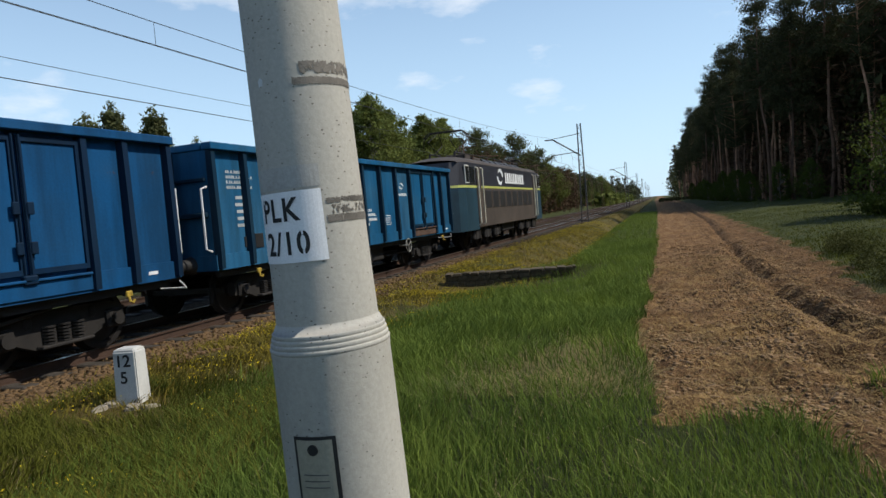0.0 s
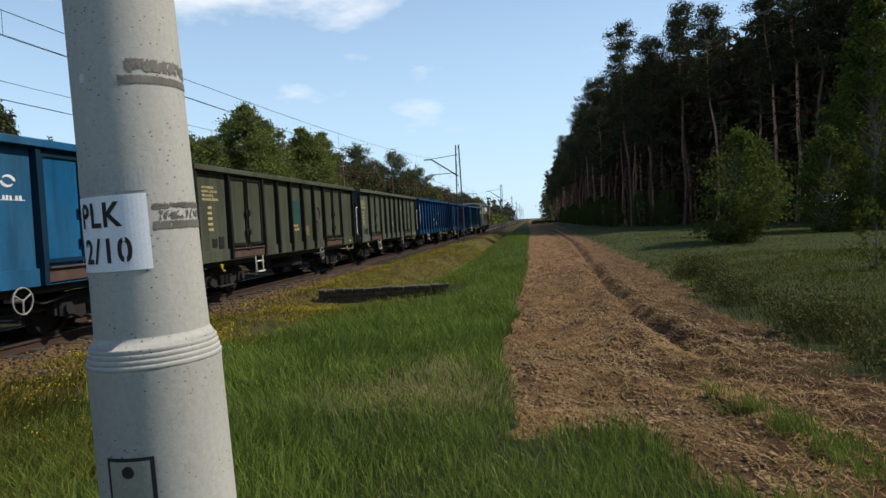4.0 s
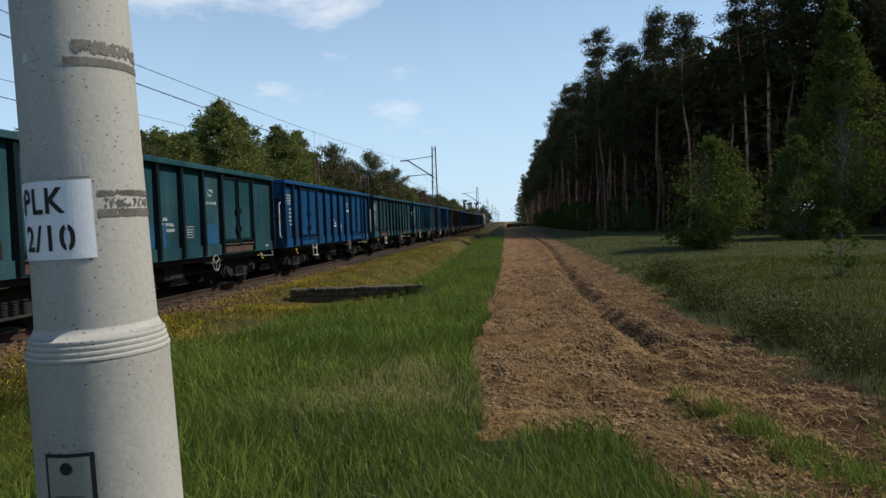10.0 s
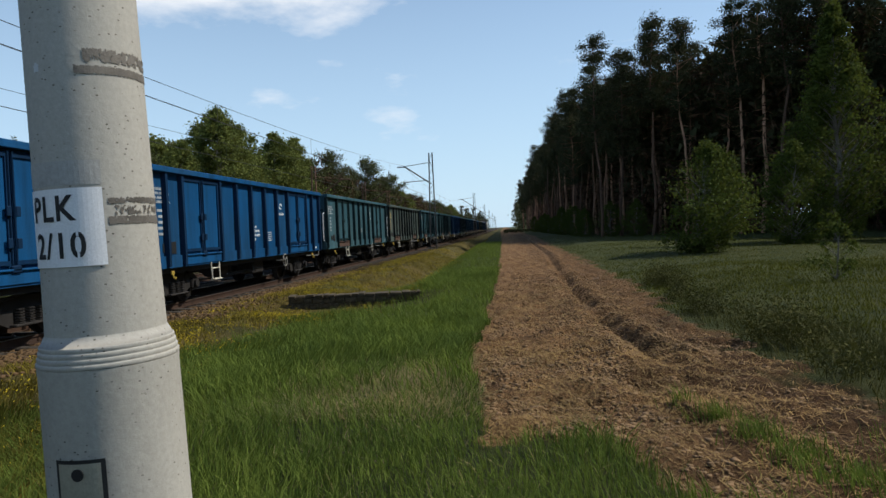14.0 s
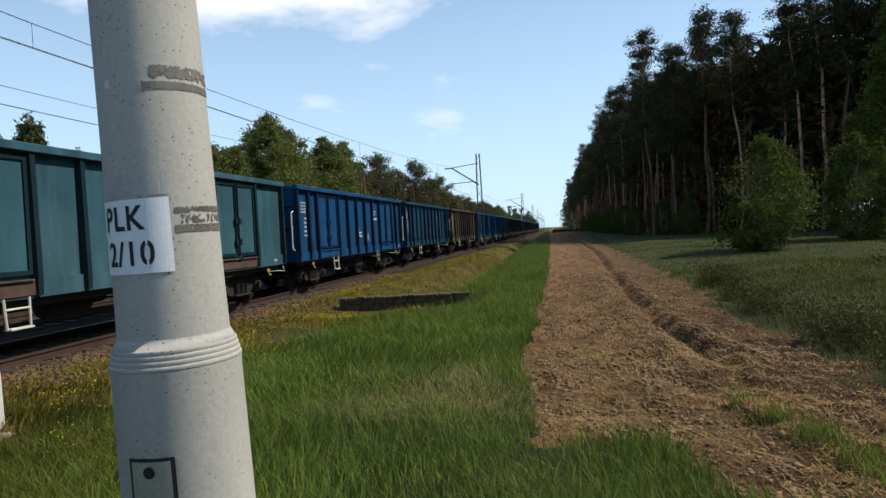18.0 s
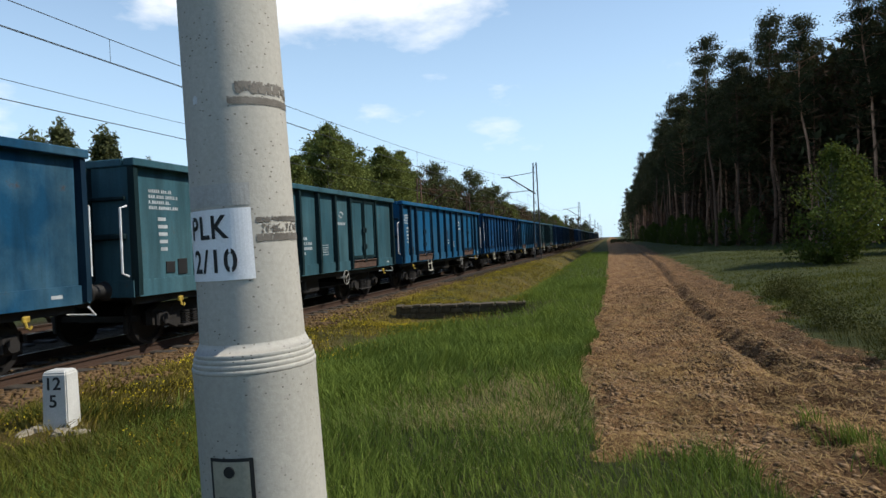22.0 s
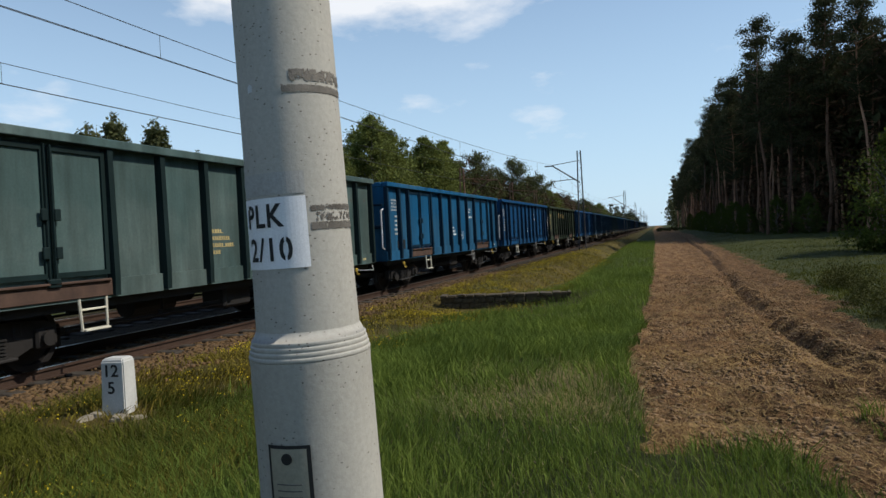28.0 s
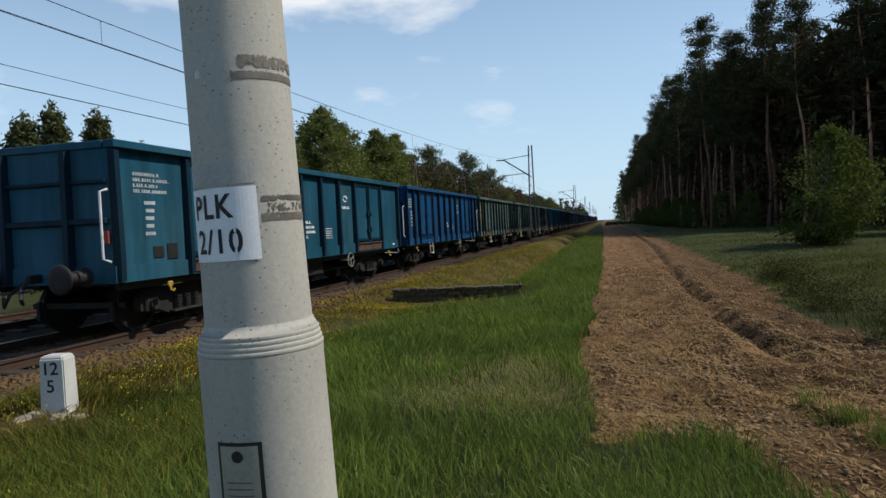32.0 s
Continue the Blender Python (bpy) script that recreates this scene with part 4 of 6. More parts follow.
def end_rail():
    bm = bmesh.new()
    path_rod(bm, [(0, 0.02, 2.42), (0, 0.17, 2.38), (0, 0.17, 1.32), (0, 0.02, 1.27)], 0.021, 6)
    return as_mesh("handrail", bm, WHITE)


def coupler_rail():
    bm = bmesh.new()
    path_rod(bm, [(0.75, 0.1, 0.86), (0.8, 0.3, 0.72), (1.3, 0.3, 0.72), (1.35, 0.1, 0.86)], 0.016, 5)
    return as_mesh("coupler_rail", bm, WHITE)


def buffer():
    bm = bmesh.new()
    turned(bm, [(0.17, 0), (0.15, 0.06), (0.12, 0.08), (0.12, 0.32), (0.10, 0.33), (0.10, 0.47), (0.225, 0.48), (0.24, 0.495), (0.22, 0.515), (0.12, 0.52)], 18, (0, 1, 0))
    return as_mesh("buffer", bm, IRON, True)


def coupling():
    bm = bmesh.new()
    box(bm, (0, 0.12, 1.04), (0.09, 0.3, 0.14), bevel=0.02)
    path_rod(bm, [(0, 0.25, 1.04), (0.04, 0.34, 0.9), (-0.04, 0.42, 0.74), (0, 0.36, 0.66)], 0.03, 6)
    path_rod(bm, [(0.35, 0.0, 0.98), (0.35, 0.28, 0.8), (0.3, 0.42, 0.62), (0.25, 0.46, 0.8)], 0.028, 6)
    return as_mesh("coupling", bm, IRON)


def underframe():
    bm = bmesh.new()
    for x in (-0.35, 0.35):
        box(bm, (x, 0, 0.98), (0.12, BODY - 0.4, 0.3))
    for s in (-1, 1):
        box(bm, (s * 1.30, 0, 0.86), (0.08, BODY - 0.3, 0.13))
        for y in (-2.6, -0.9, 0.9, 2.6):
            box(bm, (s * 0.8, y, 0.98), (1.0, 0.12, 0.2))
    for y in (-5.9, 5.9):
        box(bm, (0, y, 0.98), (2.6, 0.25, 0.28))
    return as_mesh("underframe", bm, IRON)


def brake_gear():
    bm = bmesh.new()
    rod(bm, (0.5, -1.5, 0.66), (0.5, -0.5, 0.66), 0.2, seg=14)
    rod(bm, (-0.5, 0.2, 0.66), (-0.5, 1.3, 0.66), 0.17, seg=14)
    box(bm, (0.85, 0.75, 0.62), (0.55, 0.85, 0.42), bevel=0.05)
    for s in (-1, 1):
        box(bm, (s * 1.0, 0.0, 0.55), (0.05, 2.6, 0.05))
        box(bm, (s * 1.0, -1.2, 0.7), (0.05, 0.06, 0.4))
        box(bm, (s * 1.0, 1.25, 0.7), (0.05, 0.06, 0.4))
        rod(bm, (s * 1.05, -3.2, 0.5), (s * 1.05, 3.2, 0.5), 0.025, seg=5)
    path_rod(bm, [(1.15, 2.0, 0.85), (1.18, 3.0, 0.62), (1.2, 4.0, 0.75), (1.2, 4.5, 0.85)], 0.03, 5)
    return as_mesh("brake_gear", bm, IRON)


TRAIN = [
    "mid", "royal", "royal", "ash", "olive", "mid", "brown", "mid", "cyan", "teal", "royal", "teal",
    "sea", "slate", "sea", "bright", "bright", "brown", "deep", "royal", "sea", "mid", "royal", "mid",
    "sea", "patched", "deep", "bright", "green", "royal", "mid", "grey", "grey", "grey", "royal", "cyan",
]
LOOKS = {
    "ash": "faded ash-grey open wagon with shade painted on its ribs", "slate": "weathered slate-grey open wagon with ribs painted black as shade",
    "royal": "royal blue open wagon with white markings", "deep": "deep blue open wagon with a paler rim",
    "mid": "faded mid-blue open wagon with rusty door sills", "bright": "bright blue freshly painted open wagon",
    "cyan": "light cyan-blue open wagon with scrawled sides", "teal": "dark teal open wagon with ribs painted black as shade",
    "sea": "pale sea-green open wagon with rusty sills", "grey": "worn grey-green open wagon streaked with rust",
    "olive": "dirty olive open wagon with orange stains", "green": "dark green open wagon with a repainted panel",
    "brown": "rusty brown-grey open wagon", "patched": "blue open wagon with pale worn patches",
}
GAP0 = 24.4  # the gap between the locomotive and the first wagon at the clip's start
RUN = [(0, 0.0), (2, 29.75), (4, 59.81), (6, 90.08), (8, 120.5), (10, 150.99), (12, 181.49), (14, 211.97), (16, 242.39), (18, 272.72), (20, 302.96), (22, 333.2), (24, 363.55), (26, 394.02), (28, 424.65), (30, 455.42), (32, 486.34)]
PITCHES = [14.6, 14.03, 13.86, 13.84, 13.86, 13.88, 13.89, 13.91, 14.04, 13.93, 13.87, 13.86, 13.8, 13.99, 13.9, 13.9, 13.88, 13.85,
           13.78, 13.79, 13.85, 14.01, 13.6, 14.6, 13.97, 13.78, 13.73, 13.86, 13.74, 13.67, 14.07, 13.95, 13.73, 13.75, 13.81, 15.35]


def on_track(y):
    return pose(float(track_x(y)), y, 0, 0, 0, track_turn(y))


WAGONS = []
DOORLESS = (2,)  # wagons whose sides have ribs alone
_made = {}
front = GAP0
for k, paint in enumerate(TRAIN):
    y = front - PITCHES[k] / 2
    front -= PITCHES[k]
    doors = k not in DOORLESS
    if (paint, doors) in _made:
        w = copy_thing(_made[paint, doors], on_track(y))
        for o in w.children_recursive:
            if o.name.startswith("wheelset"):
                WHEELS[(round(o.location.y, 2), 0.46)].append(o)
    else:
        w = wagon(paint, doors=doors)
        w.matrix_basis = on_track(y)
        _made[paint, doors] = w
        tagged(w, LOOKS[paint])
    w.scale.y = (PITCHES[k] - 1.0) / BODY
    WAGONS.append((w, y))


FADED = plain("faded_yellow_marking", (0.42, 0.33, 0.14), 0.8, 0, 0.3, 20, 0.05)
FADED_WHITE = plain("faded_white_marking", (0.34, 0.37, 0.38), 0.8, 0, 0.3, 20, 0.05)
SCRAWL_DARK = plain("dark_sprayed_scrawl", (0.008, 0.03, 0.07), 0.7, 0, 0.2, 10, 0.05)
SCRAWL_PALE = plain("pale_sprayed_scrawl", (0.38, 0.44, 0.48), 0.7, 0, 0.2, 10, 0.05)
GREENPATCH = plain("repainted_green_panel", (0.012, 0.05, 0.04), 0.7, 0, 0.25, 6, 0.1)
BLUEPATCH = plain("repainted_blue_panel", (0.006, 0.06, 0.13), 0.7, 0, 0.25, 6, 0.1)


def scrawl(bm, x, y0, z0, w, h, r, thick):
    """A sprayed scrawl: one looping flat stroke."""
    pts, n = [], 26
    for k in range(n):
        u = k / (n - 1)
        pts.append((y0 + w * (u + 0.10 * math.sin(9 * u + r.uniform(0, 0.8))), z0 + h * (0.5 + 0.5 * math.sin(u * 19 + r.uniform(-0.5, 0.5)))))
    for (ya, za), (yb, zb) in zip(pts, pts[1:]):
        d = Vector((0, yb - ya, zb - za))
        if d.length < 1e-4:
            continue
        nrm = Vector((0, -d.z, d.y)).normalized() * thick
        c = [Vector((x, ya, za)) - nrm, Vector((x, yb, zb)) - nrm, Vector((x, yb, zb)) + nrm, Vector((x, ya, za)) + nrm]
        bm.faces.new([bm.verts.new(v) for v in c])


def sheet_part(name, w, mat, y, z, sy, sz, label, x=None):
    bm = bmesh.new()
    box(bm, (HALF + 0.003 if x is None else x, y, z), (0.004, sy, sz))
    return part(name, bm, mat, w, label)


def frame_line(x, y, z, sy, sz, t):
    """A painted rectangle outline."""
    bm = bmesh.new()
    o, i = [[bm.verts.new((x, y + a * (sy / 2 - d), z + b * (sz / 2 - d))) for a, b in ((-1, -1), (1, -1), (1, 1), (-1, 1))] for d in (0, t)]
    for k in range(4):
        n = (k + 1) % 4
        bm.faces.new((o[k], o[n], i[n], i[k]))
    return bm


def marked(w, k, paint):
    """Stencilled writing and the round mark, on the side towards the path; writing as plain bars."""
    r = np.random.default_rng(100 + k)
    x = HALF + 0.004
    old = paint in ("olive", "green", "brown", "grey", "ash", "slate")
    ink = FADED if old else WHITE if paint in ("royal", "bright", "cyan", "mid", "deep") else FADED_WHITE
    y, z = -0.45, 1.86
    for length in (0.42, 0.66, 0.72, 0.3):
        bm = bmesh.new()
        bars(bm, x, y - 0.02, z, [length], r, 0.07, 0.0)
        part("stencil", bm, ink, w, "line of stencilled writing")
        z -= 0.125
    grid = part("inspection_grid", frame_line(x, 1.0, 1.55, 0.42, 0.27, 0.014), ink, w, "stencilled inspection grid")
    for dz in (0.07, 0.13, 0.19):
        bm = bmesh.new()
        box(bm, (x, 1.0, 1.42 + dz), (0.004, 0.32, 0.018))
        part("grid_line", bm, ink, grid)
    if not old:
        bm = bmesh.new()
        swirl(bm, x, 2.16, 2.53, 0.16)
        part("round_mark", bm, ink, w, "round mark of two curled blades")
        bm = bmesh.new()
        bars(bm, x, 1.85, 2.28, [0.62], r, 0.075, 0.05)
        part("lettering", bm, ink, w, "short lettering under the mark")
    z = 2.70
    for length in (0.6, 0.78, 0.55, 0.78):
        bm = bmesh.new()
        bars(bm, x, -6.02, z, [length], r, 0.055, 0.0)
        part("load_table", bm, FADED if old else FADED_WHITE, w, "row of a stencilled load table")
        z -= 0.095
    for j in range(5):
        sheet_part("data_label", w, FADED if old else FADED_WHITE, -5.68 + r.uniform(-0.02, 0.02), 2.22 - 0.13 * j, 0.22 + r.uniform(-0.04, 0.04), 0.06, "small stencilled data box")
    for y, sy, sz in ((-5.52, 0.24, 0.2), (-5.18, 0.26, 0.28)):
        bm = bmesh.new()
        box(bm, (x + 0.004, y, 1.38), (0.02, sy, sz), bevel=0.005)
        part("card_holder", bm, BLACK, w, "dark framed card holder")
    for y in (-4.0, 5.9):
        sheet_part("sill_label", w, ink, y, 1.06, 0.2, 0.05, "small stencilled sill label", HALF + 0.047)


EXTRAS = {4: "beige", 5: "patch", 8: "pale", 12: "blue", 17: "pale", 24: "dark", 26: "worn", 29: "name", 34: "blue"}
for k, (w, y) in enumerate(WAGONS):
    marked(w, k, TRAIN[k])
    kind = EXTRAS.get(k + 1)
    r = np.random.default_rng(700 + k)
    if kind == "dark":
        for y0, ww in ((-0.3, 0.9), (-4.5, 0.75)):
            bm = bmesh.new()
            scrawl(bm, HALF + 0.006, y0, 1.5, ww, 0.7, r, 0.022)
            part("scrawl", bm, SCRAWL_DARK, w, "dark sprayed scrawl")
    elif kind == "pale":
        bm = bmesh.new()
        scrawl(bm, HALF + 0.006, 0.0, 1.35, 0.9, 0.8, r, 0.035)
        part("scrawl", bm, SCRAWL_PALE, w, "pale sprayed scrawl")
    elif kind == "patch":
        sheet_part("patch", w, GREENPATCH, 0.0, 2.15, 0.86, 0.75, "repainted dark green patch")
        bm = bmesh.new()
        ring(bm, (HALF + 0.004, 2.1, 2.1), 0.26, 0.03, (1, 0, 0), 12)
        part("ring_mark", bm, RUST, w, "orange-brown ring mark")
    elif kind == "blue":
        for y0 in (-0.54, 2.16):
            sheet_part("patch", w, BLUEPATCH, y0, 1.48, 0.84, 0.5, "lower panel repainted blue")
    elif kind == "worn":
        for y0, z0, sy, sz in ((-1.6, 2.1, 0.5, 1.2), (-0.5, 1.9, 0.7, 0.9), (1.05, 2.2, 0.5, 0.8)):
            bm = on_sheet(y0, z0, sy, sz, r)
            part("worn_patch", bm, FADED_WHITE if y0 == -0.5 else GREENPATCH, w, "pale worn patch of paint")
    elif kind == "name":
        for y0 in (-1.6, -0.54, 0.54):
            for d in (-0.16, 0.16):
                sheet_part("block_letter", w, FADED, y0 + d, 2.62, 0.17, 0.32, "faded yellow block letter")
    elif kind == "beige":
        bm = bmesh.new()
        bars(bm, HALF + 0.005, 1.75, 2.5, [0.75], r, 0.16, 0.0)
        part("lettering", bm, FADED, w, "faded beige lettering")
# tail signal on the last wagon
tail = WAGONS[-1][0]
bm = bmesh.new()
box(bm, (1.33, -BODY / 2 - 0.05, 1.66), (0.11, 0.03, 0.2), bevel=0.006)
part("tail_board", bm, plain("red_tail_board", (0.30, 0.05, 0.025), 0.6, 0, 0.2, 14, 0.1), tail, "red and white tail board")


def locomotive():
    """A boxy six-axle electric locomotive; its origin is under its rear coupling."""
    L = 18.2
    loco = tagged(new("electric_locomotive"), "dirty brown electric locomotive with dark blue cabs and a yellow-green stripe", "locomotive")
    skin = plain("sooty_brown_paint", (0.058, 0.045, 0.036), 0.6, 0, 0.3, 5)
    blue = plain("dark_blue_cab_paint", (0.012, 0.040, 0.060), 0.5, 0, 0.3, 5)
    upper = plain("dark_upper_paint", (0.016, 0.017, 0.024), 0.55, 0, 0.3, 5)
    lime = plain("yellow_green_stripe", (0.40, 0.42, 0.10), 0.6, 0, 0.2, 8, 0.05)
    roofm = plain("dusty_roof", (0.05, 0.039, 0.032), 0.8, 0, 0.3, 5)
    trim = plain("pale_window_trim", (0.42, 0.42, 0.38), 0.6, 0, 0.2, 10)
    H, C = 1.47, 2.7
    bm = bmesh.new()
    box(bm, (0, L / 2, 1.66), (2 * H, L - 2 * C, 1.62), bevel=0.03)
    part("body", bm, skin, loco)
    bm = bmesh.new()
    box(bm, (0, L / 2, 2.93), (2 * H - 0.02, L - 2 * C, 0.92), bevel=0.03)
    part("upper_body", bm, upper, loco, "dark band above the stripe")

    def cab_piece(e, z0, z1, mat, name, label):
        """One storey of the rounded, raked cab end."""
        bm = bmesh.new()
        rows = []
        for z in (z0, z1):
            rake = 0.42 * max(0.0, (z - 2.2)) / 1.2
            pts = [(H, C), (H, 1.0 + rake), (H - 0.16, 0.5 + rake), (H - 0.5, 0.27 + rake)]
            loop = [(x, y) for x, y in pts] + [(-x, y) for x, y in pts[::-1]]
            rows.append([bm.verts.new((x, y if not e else L - y, z)) for x, y in loop])
        n = len(rows[0])
        for k in range(n):
            bm.faces.new((rows[0][k], rows[0][(k + 1) % n], rows[1][(k + 1) % n], rows[1][k]))
        bm.faces.new(rows[0][::-1])
        bm.faces.new(rows[1])
        return part(name, bm, mat, loco, label)

    for e in (0, 1):
        cab_piece(e, 0.78, 2.43, blue, "cab", "dark blue rounded cab end")
        cab_piece(e, 2.43, 2.52, lime, "cab_stripe", "yellow-green stripe round the cab")
        cab_piece(e, 2.52, 3.40, upper, "cab_top", "sooty dark cab with raked front")
        d = 1 if not e else -1
        y_of = (lambda y: y) if not e else (lambda y: L - y)
        for s in (-1, 1):
            bm = bmesh.new()
            box(bm, (s * 0.50, y_of(0.485), 2.98), (0.82, 0.05, 0.62), Matrix.Rotation(-d * 0.337, 3, "X"), 0.01)
            part("windscreen", bm, GLASS_DARK, loco, "dark raked windscreen")
            for wy, ww, label in ((1.36, 0.44, "small pale-framed cab window"), (2.06, 0.74, "dark cab side window")):
                bm = bmesh.new()
                box(bm, (s * (H - 0.01), y_of(wy), 2.94), (0.05, ww + 0.10, 0.70), bevel=0.01)
                fr = part("cab_window", bm, trim if ww < 0.5 else BLACK, loco, label)
                bm = bmesh.new()
                box(bm, (s * (H + 0.01), y_of(wy), 2.94), (0.03, ww, 0.60), bevel=0.006)
                part("pane", bm, GLASS_DARK, fr)
            bm = bmesh.new()
            rod(bm, (s * 0.95, y_of(0.42), 1.5), (s * 0.95, y_of(0.30), 1.5), 0.13, seg=14)
            part("lamp", bm, WHITE, loco)
            part("buffer", shared("buffer", buffer), None, loco, at=pose(s * 0.88, y_of(0.35), 1.04, 0, 0, 180 if not e else 0))
            bm = bmesh.new()
            box(bm, (s * (H + 0.004), y_of(3.05), 2.10), (0.035, 0.62, 2.3), bevel=0.01)
            part("cab_door", bm, skin, loco, "narrow side door between handrails")
            for hy in (2.70, 3.40):
                bm = bmesh.new()
                path_rod(bm, [(s * (H - 0.03), y_of(hy), 0.95), (s * (H + 0.09), y_of(hy), 1.02), (s * (H + 0.09), y_of(hy), 3.2), (s * (H - 0.03), y_of(hy), 3.27)], 0.028, 6)
                part("handrail", bm, CREAM, loco)
    for s in (-1, 1):
        bm = bmesh.new()
        box(bm, (s * (H + 0.004), L / 2, 2.475), (0.012, L - 2 * C, 0.09))
        part("stripe", bm, lime, loco, "yellow-green waist stripe")
        for k in range(8):
            bm = bmesh.new()
            box(bm, (s * (H + 0.002), L / 2 - 4.62 + 1.32 * k, 1.98), (0.03, 0.98, 0.72), bevel=0.008)
            g = part("grille", bm, BLACK, loco, "dark ventilation grille")
            bm = bmesh.new()
            box(bm, (s * (H + 0.006), L / 2 - 4.62 + 1.32 * k - 0.58, 1.98), (0.03, 0.10, 0.76), bevel=0.006)
            part("mullion", bm, skin, g)
        for k in range(7):
            bm = bmesh.new()
            box(bm, (s * 1.16, L / 2 - 3.3 + 1.1 * k, 3.60), (0.46, 0.78, 0.05), Matrix.Rotation(s * 0.6, 3, "Y"), 0.01)
            part("roof_vent", bm, BLACK, loco, "dark sloping roof vent")
    bm = bmesh.new()
    swirl(bm, H + 0.012, L / 2 - 2.2, 2.96, 0.62)
    part("round_mark", bm, WHITE, loco, "white round mark")
    bm = bmesh.new()
    bars(bm, H + 0.012, L / 2 - 1.2, 2.94, [4.4], np.random.default_rng(3), 0.5, 0.05)
    part("lettering", bm, WHITE, loco, "large white lettering")
    bm = bmesh.new()
    for k in range(9):
        p = [(H * math.cos(a), 3.39 + 0.36 * math.sin(a)) for a in (math.pi * k / 9, math.pi * (k + 1) / 9)]
        q = [[bm.verts.new((x * sc, y, 3.39 + (z - 3.39) * sz)) for x, z in p] for y, sc, sz in ((0.75, 0.86, 0.35), (2.2, 1.0, 1.0), (L - 2.2, 1.0, 1.0), (L - 0.75, 0.86, 0.35))]
        for lo, hi in zip(q, q[1:]):
            bm.faces.new((lo[0], lo[1], hi[1], hi[0]))
    bmesh.ops.remove_doubles(bm, verts=bm.verts, dist=0.001)
    part("roof", bm, roofm, loco)
    for y, sy, sz in ((5.6, 0.9, 0.28), (7.2, 1.6, 0.2), (L - 5.4, 1.0, 0.3)):
        bm = bmesh.new()
        box(bm, (-0.1, y, 3.75 + sz / 2), (0.9, sy, sz), bevel=0.04)
        part("roof_box", bm, roofm, loco, "dusty equipment box on the roof")
    for y in (5.0, 6.4, 9.0, 10.5, L - 5.9):
        bm = bmesh.new()
        rod(bm, (0.35, y, 3.70), (0.35, y, 4.02), 0.06, 0.04, 8)
        part("roof_insulator", bm, RUST, loco, "brown roof insulator")
    bm = bmesh.new()
    path_rod(bm, [(0.35, 4.2, 4.03), (0.35, 9.0, 4.04), (0.35, L - 4.2, 4.03)], 0.02, 5)
    part("busbar", bm, IRON, loco)

    def pantograph(y, up):
        bm = bmesh.new()
        for s in (-1, 1):
            rod(bm, (s * 0.55, y - 0.7, 3.95), (s * 0.55, y + 0.7, 3.95), 0.04, seg=6)
            for d in (-0.7, 0.7):
                rod(bm, (s * 0.55, y + d, 3.72), (s * 0.55, y + d, 3.95), 0.05, seg=8)
            top = 4.86 if up else 4.12
            mid = (y + (0.95 if up else 1.1), 3.95 + (top - 3.95) * 0.5)
            path_rod(bm, [(s * 0.45, y - 0.3, 3.97), (s * 0.5, mid[0], mid[1]), (s * 0.35, y, top)], 0.022, 5)
            path_rod(bm, [(s * 0.45, y + 0.3, 3.97), (s * 0.5, 2 * y - mid[0], mid[1]), (s * 0.35, y, top)], 0.022, 5)
        for d in (-0.12, 0.12):
            path_rod(bm, [(-0.98, y + d, top - 0.2), (-0.75, y + d, top), (0.75, y + d, top), (0.98, y + d, top - 0.2)], 0.03, 6)
        part("pantograph", bm, IRON, loco, "raised pantograph" if up else "lowered pantograph")

    pantograph(3.6, True)
    pantograph(L - 3.6, False)
    for k, yc in enumerate((4.6, L - 4.6)):
        bm = bmesh.new()
        for s in (-1, 1):
            box(bm, (s * 1.14, yc, 0.72), (0.14, 5.5, 0.34), bevel=0.05)
            for d in (-1.75, 0, 1.75):
                box(bm, (s * 1.2, yc + d, 0.56), (0.22, 0.5, 0.44), bevel=0.06)
                for q in (-0.4, 0.4):
                    rod(bm, (s * 1.22, yc + d + q, 0.42), (s * 1.22, yc + d + q, 0.9), 0.11, seg=10)
        for v in bm.verts:
            v.co.y -= yc
        b = part("bogie", bm, BOGIEDUST, loco, at=pose(0, yc, 0))
        for d in (-1.75, 0, 1.75):
            w = part("wheelset", BIGWHEEL, None, b, at=pose(0, d, 0.58))
            WHEELS.setdefault((d, 0.58), []).append(w)
    bm = bmesh.new()
    box(bm, (0, L / 2, 0.75), (2.4, 2.6, 0.55), bevel=0.06)
    box(bm, (0, L / 2, 1.02), (2.6, L - 1.2, 0.2))
    part("underframe", bm, IRON, loco)
    return loco


LOCO_Y = GAP0 + 0.55
LOCO = locomotive()
LOCO.matrix_basis = on_track(LOCO_Y)
LOCO.scale.z = 1.05


# ---- small lineside things ----
def stone_mesh(name, seed, mat, size=1.0):
    """A broken stone: a jittered box."""
    r = np.random.default_rng(seed)
    bm = bmesh.new()
    made = bmesh.ops.create_cube(bm, size=size)["verts"]
    for v in made:
        v.co = Vector([c * r.uniform(0.55, 1.15) for c in v.co])
    bmesh.ops.bevel(bm, geom=list(bm.edges), offset=0.12 * size, segments=1, affect="EDGES")
    return as_mesh(name, bm, mat)


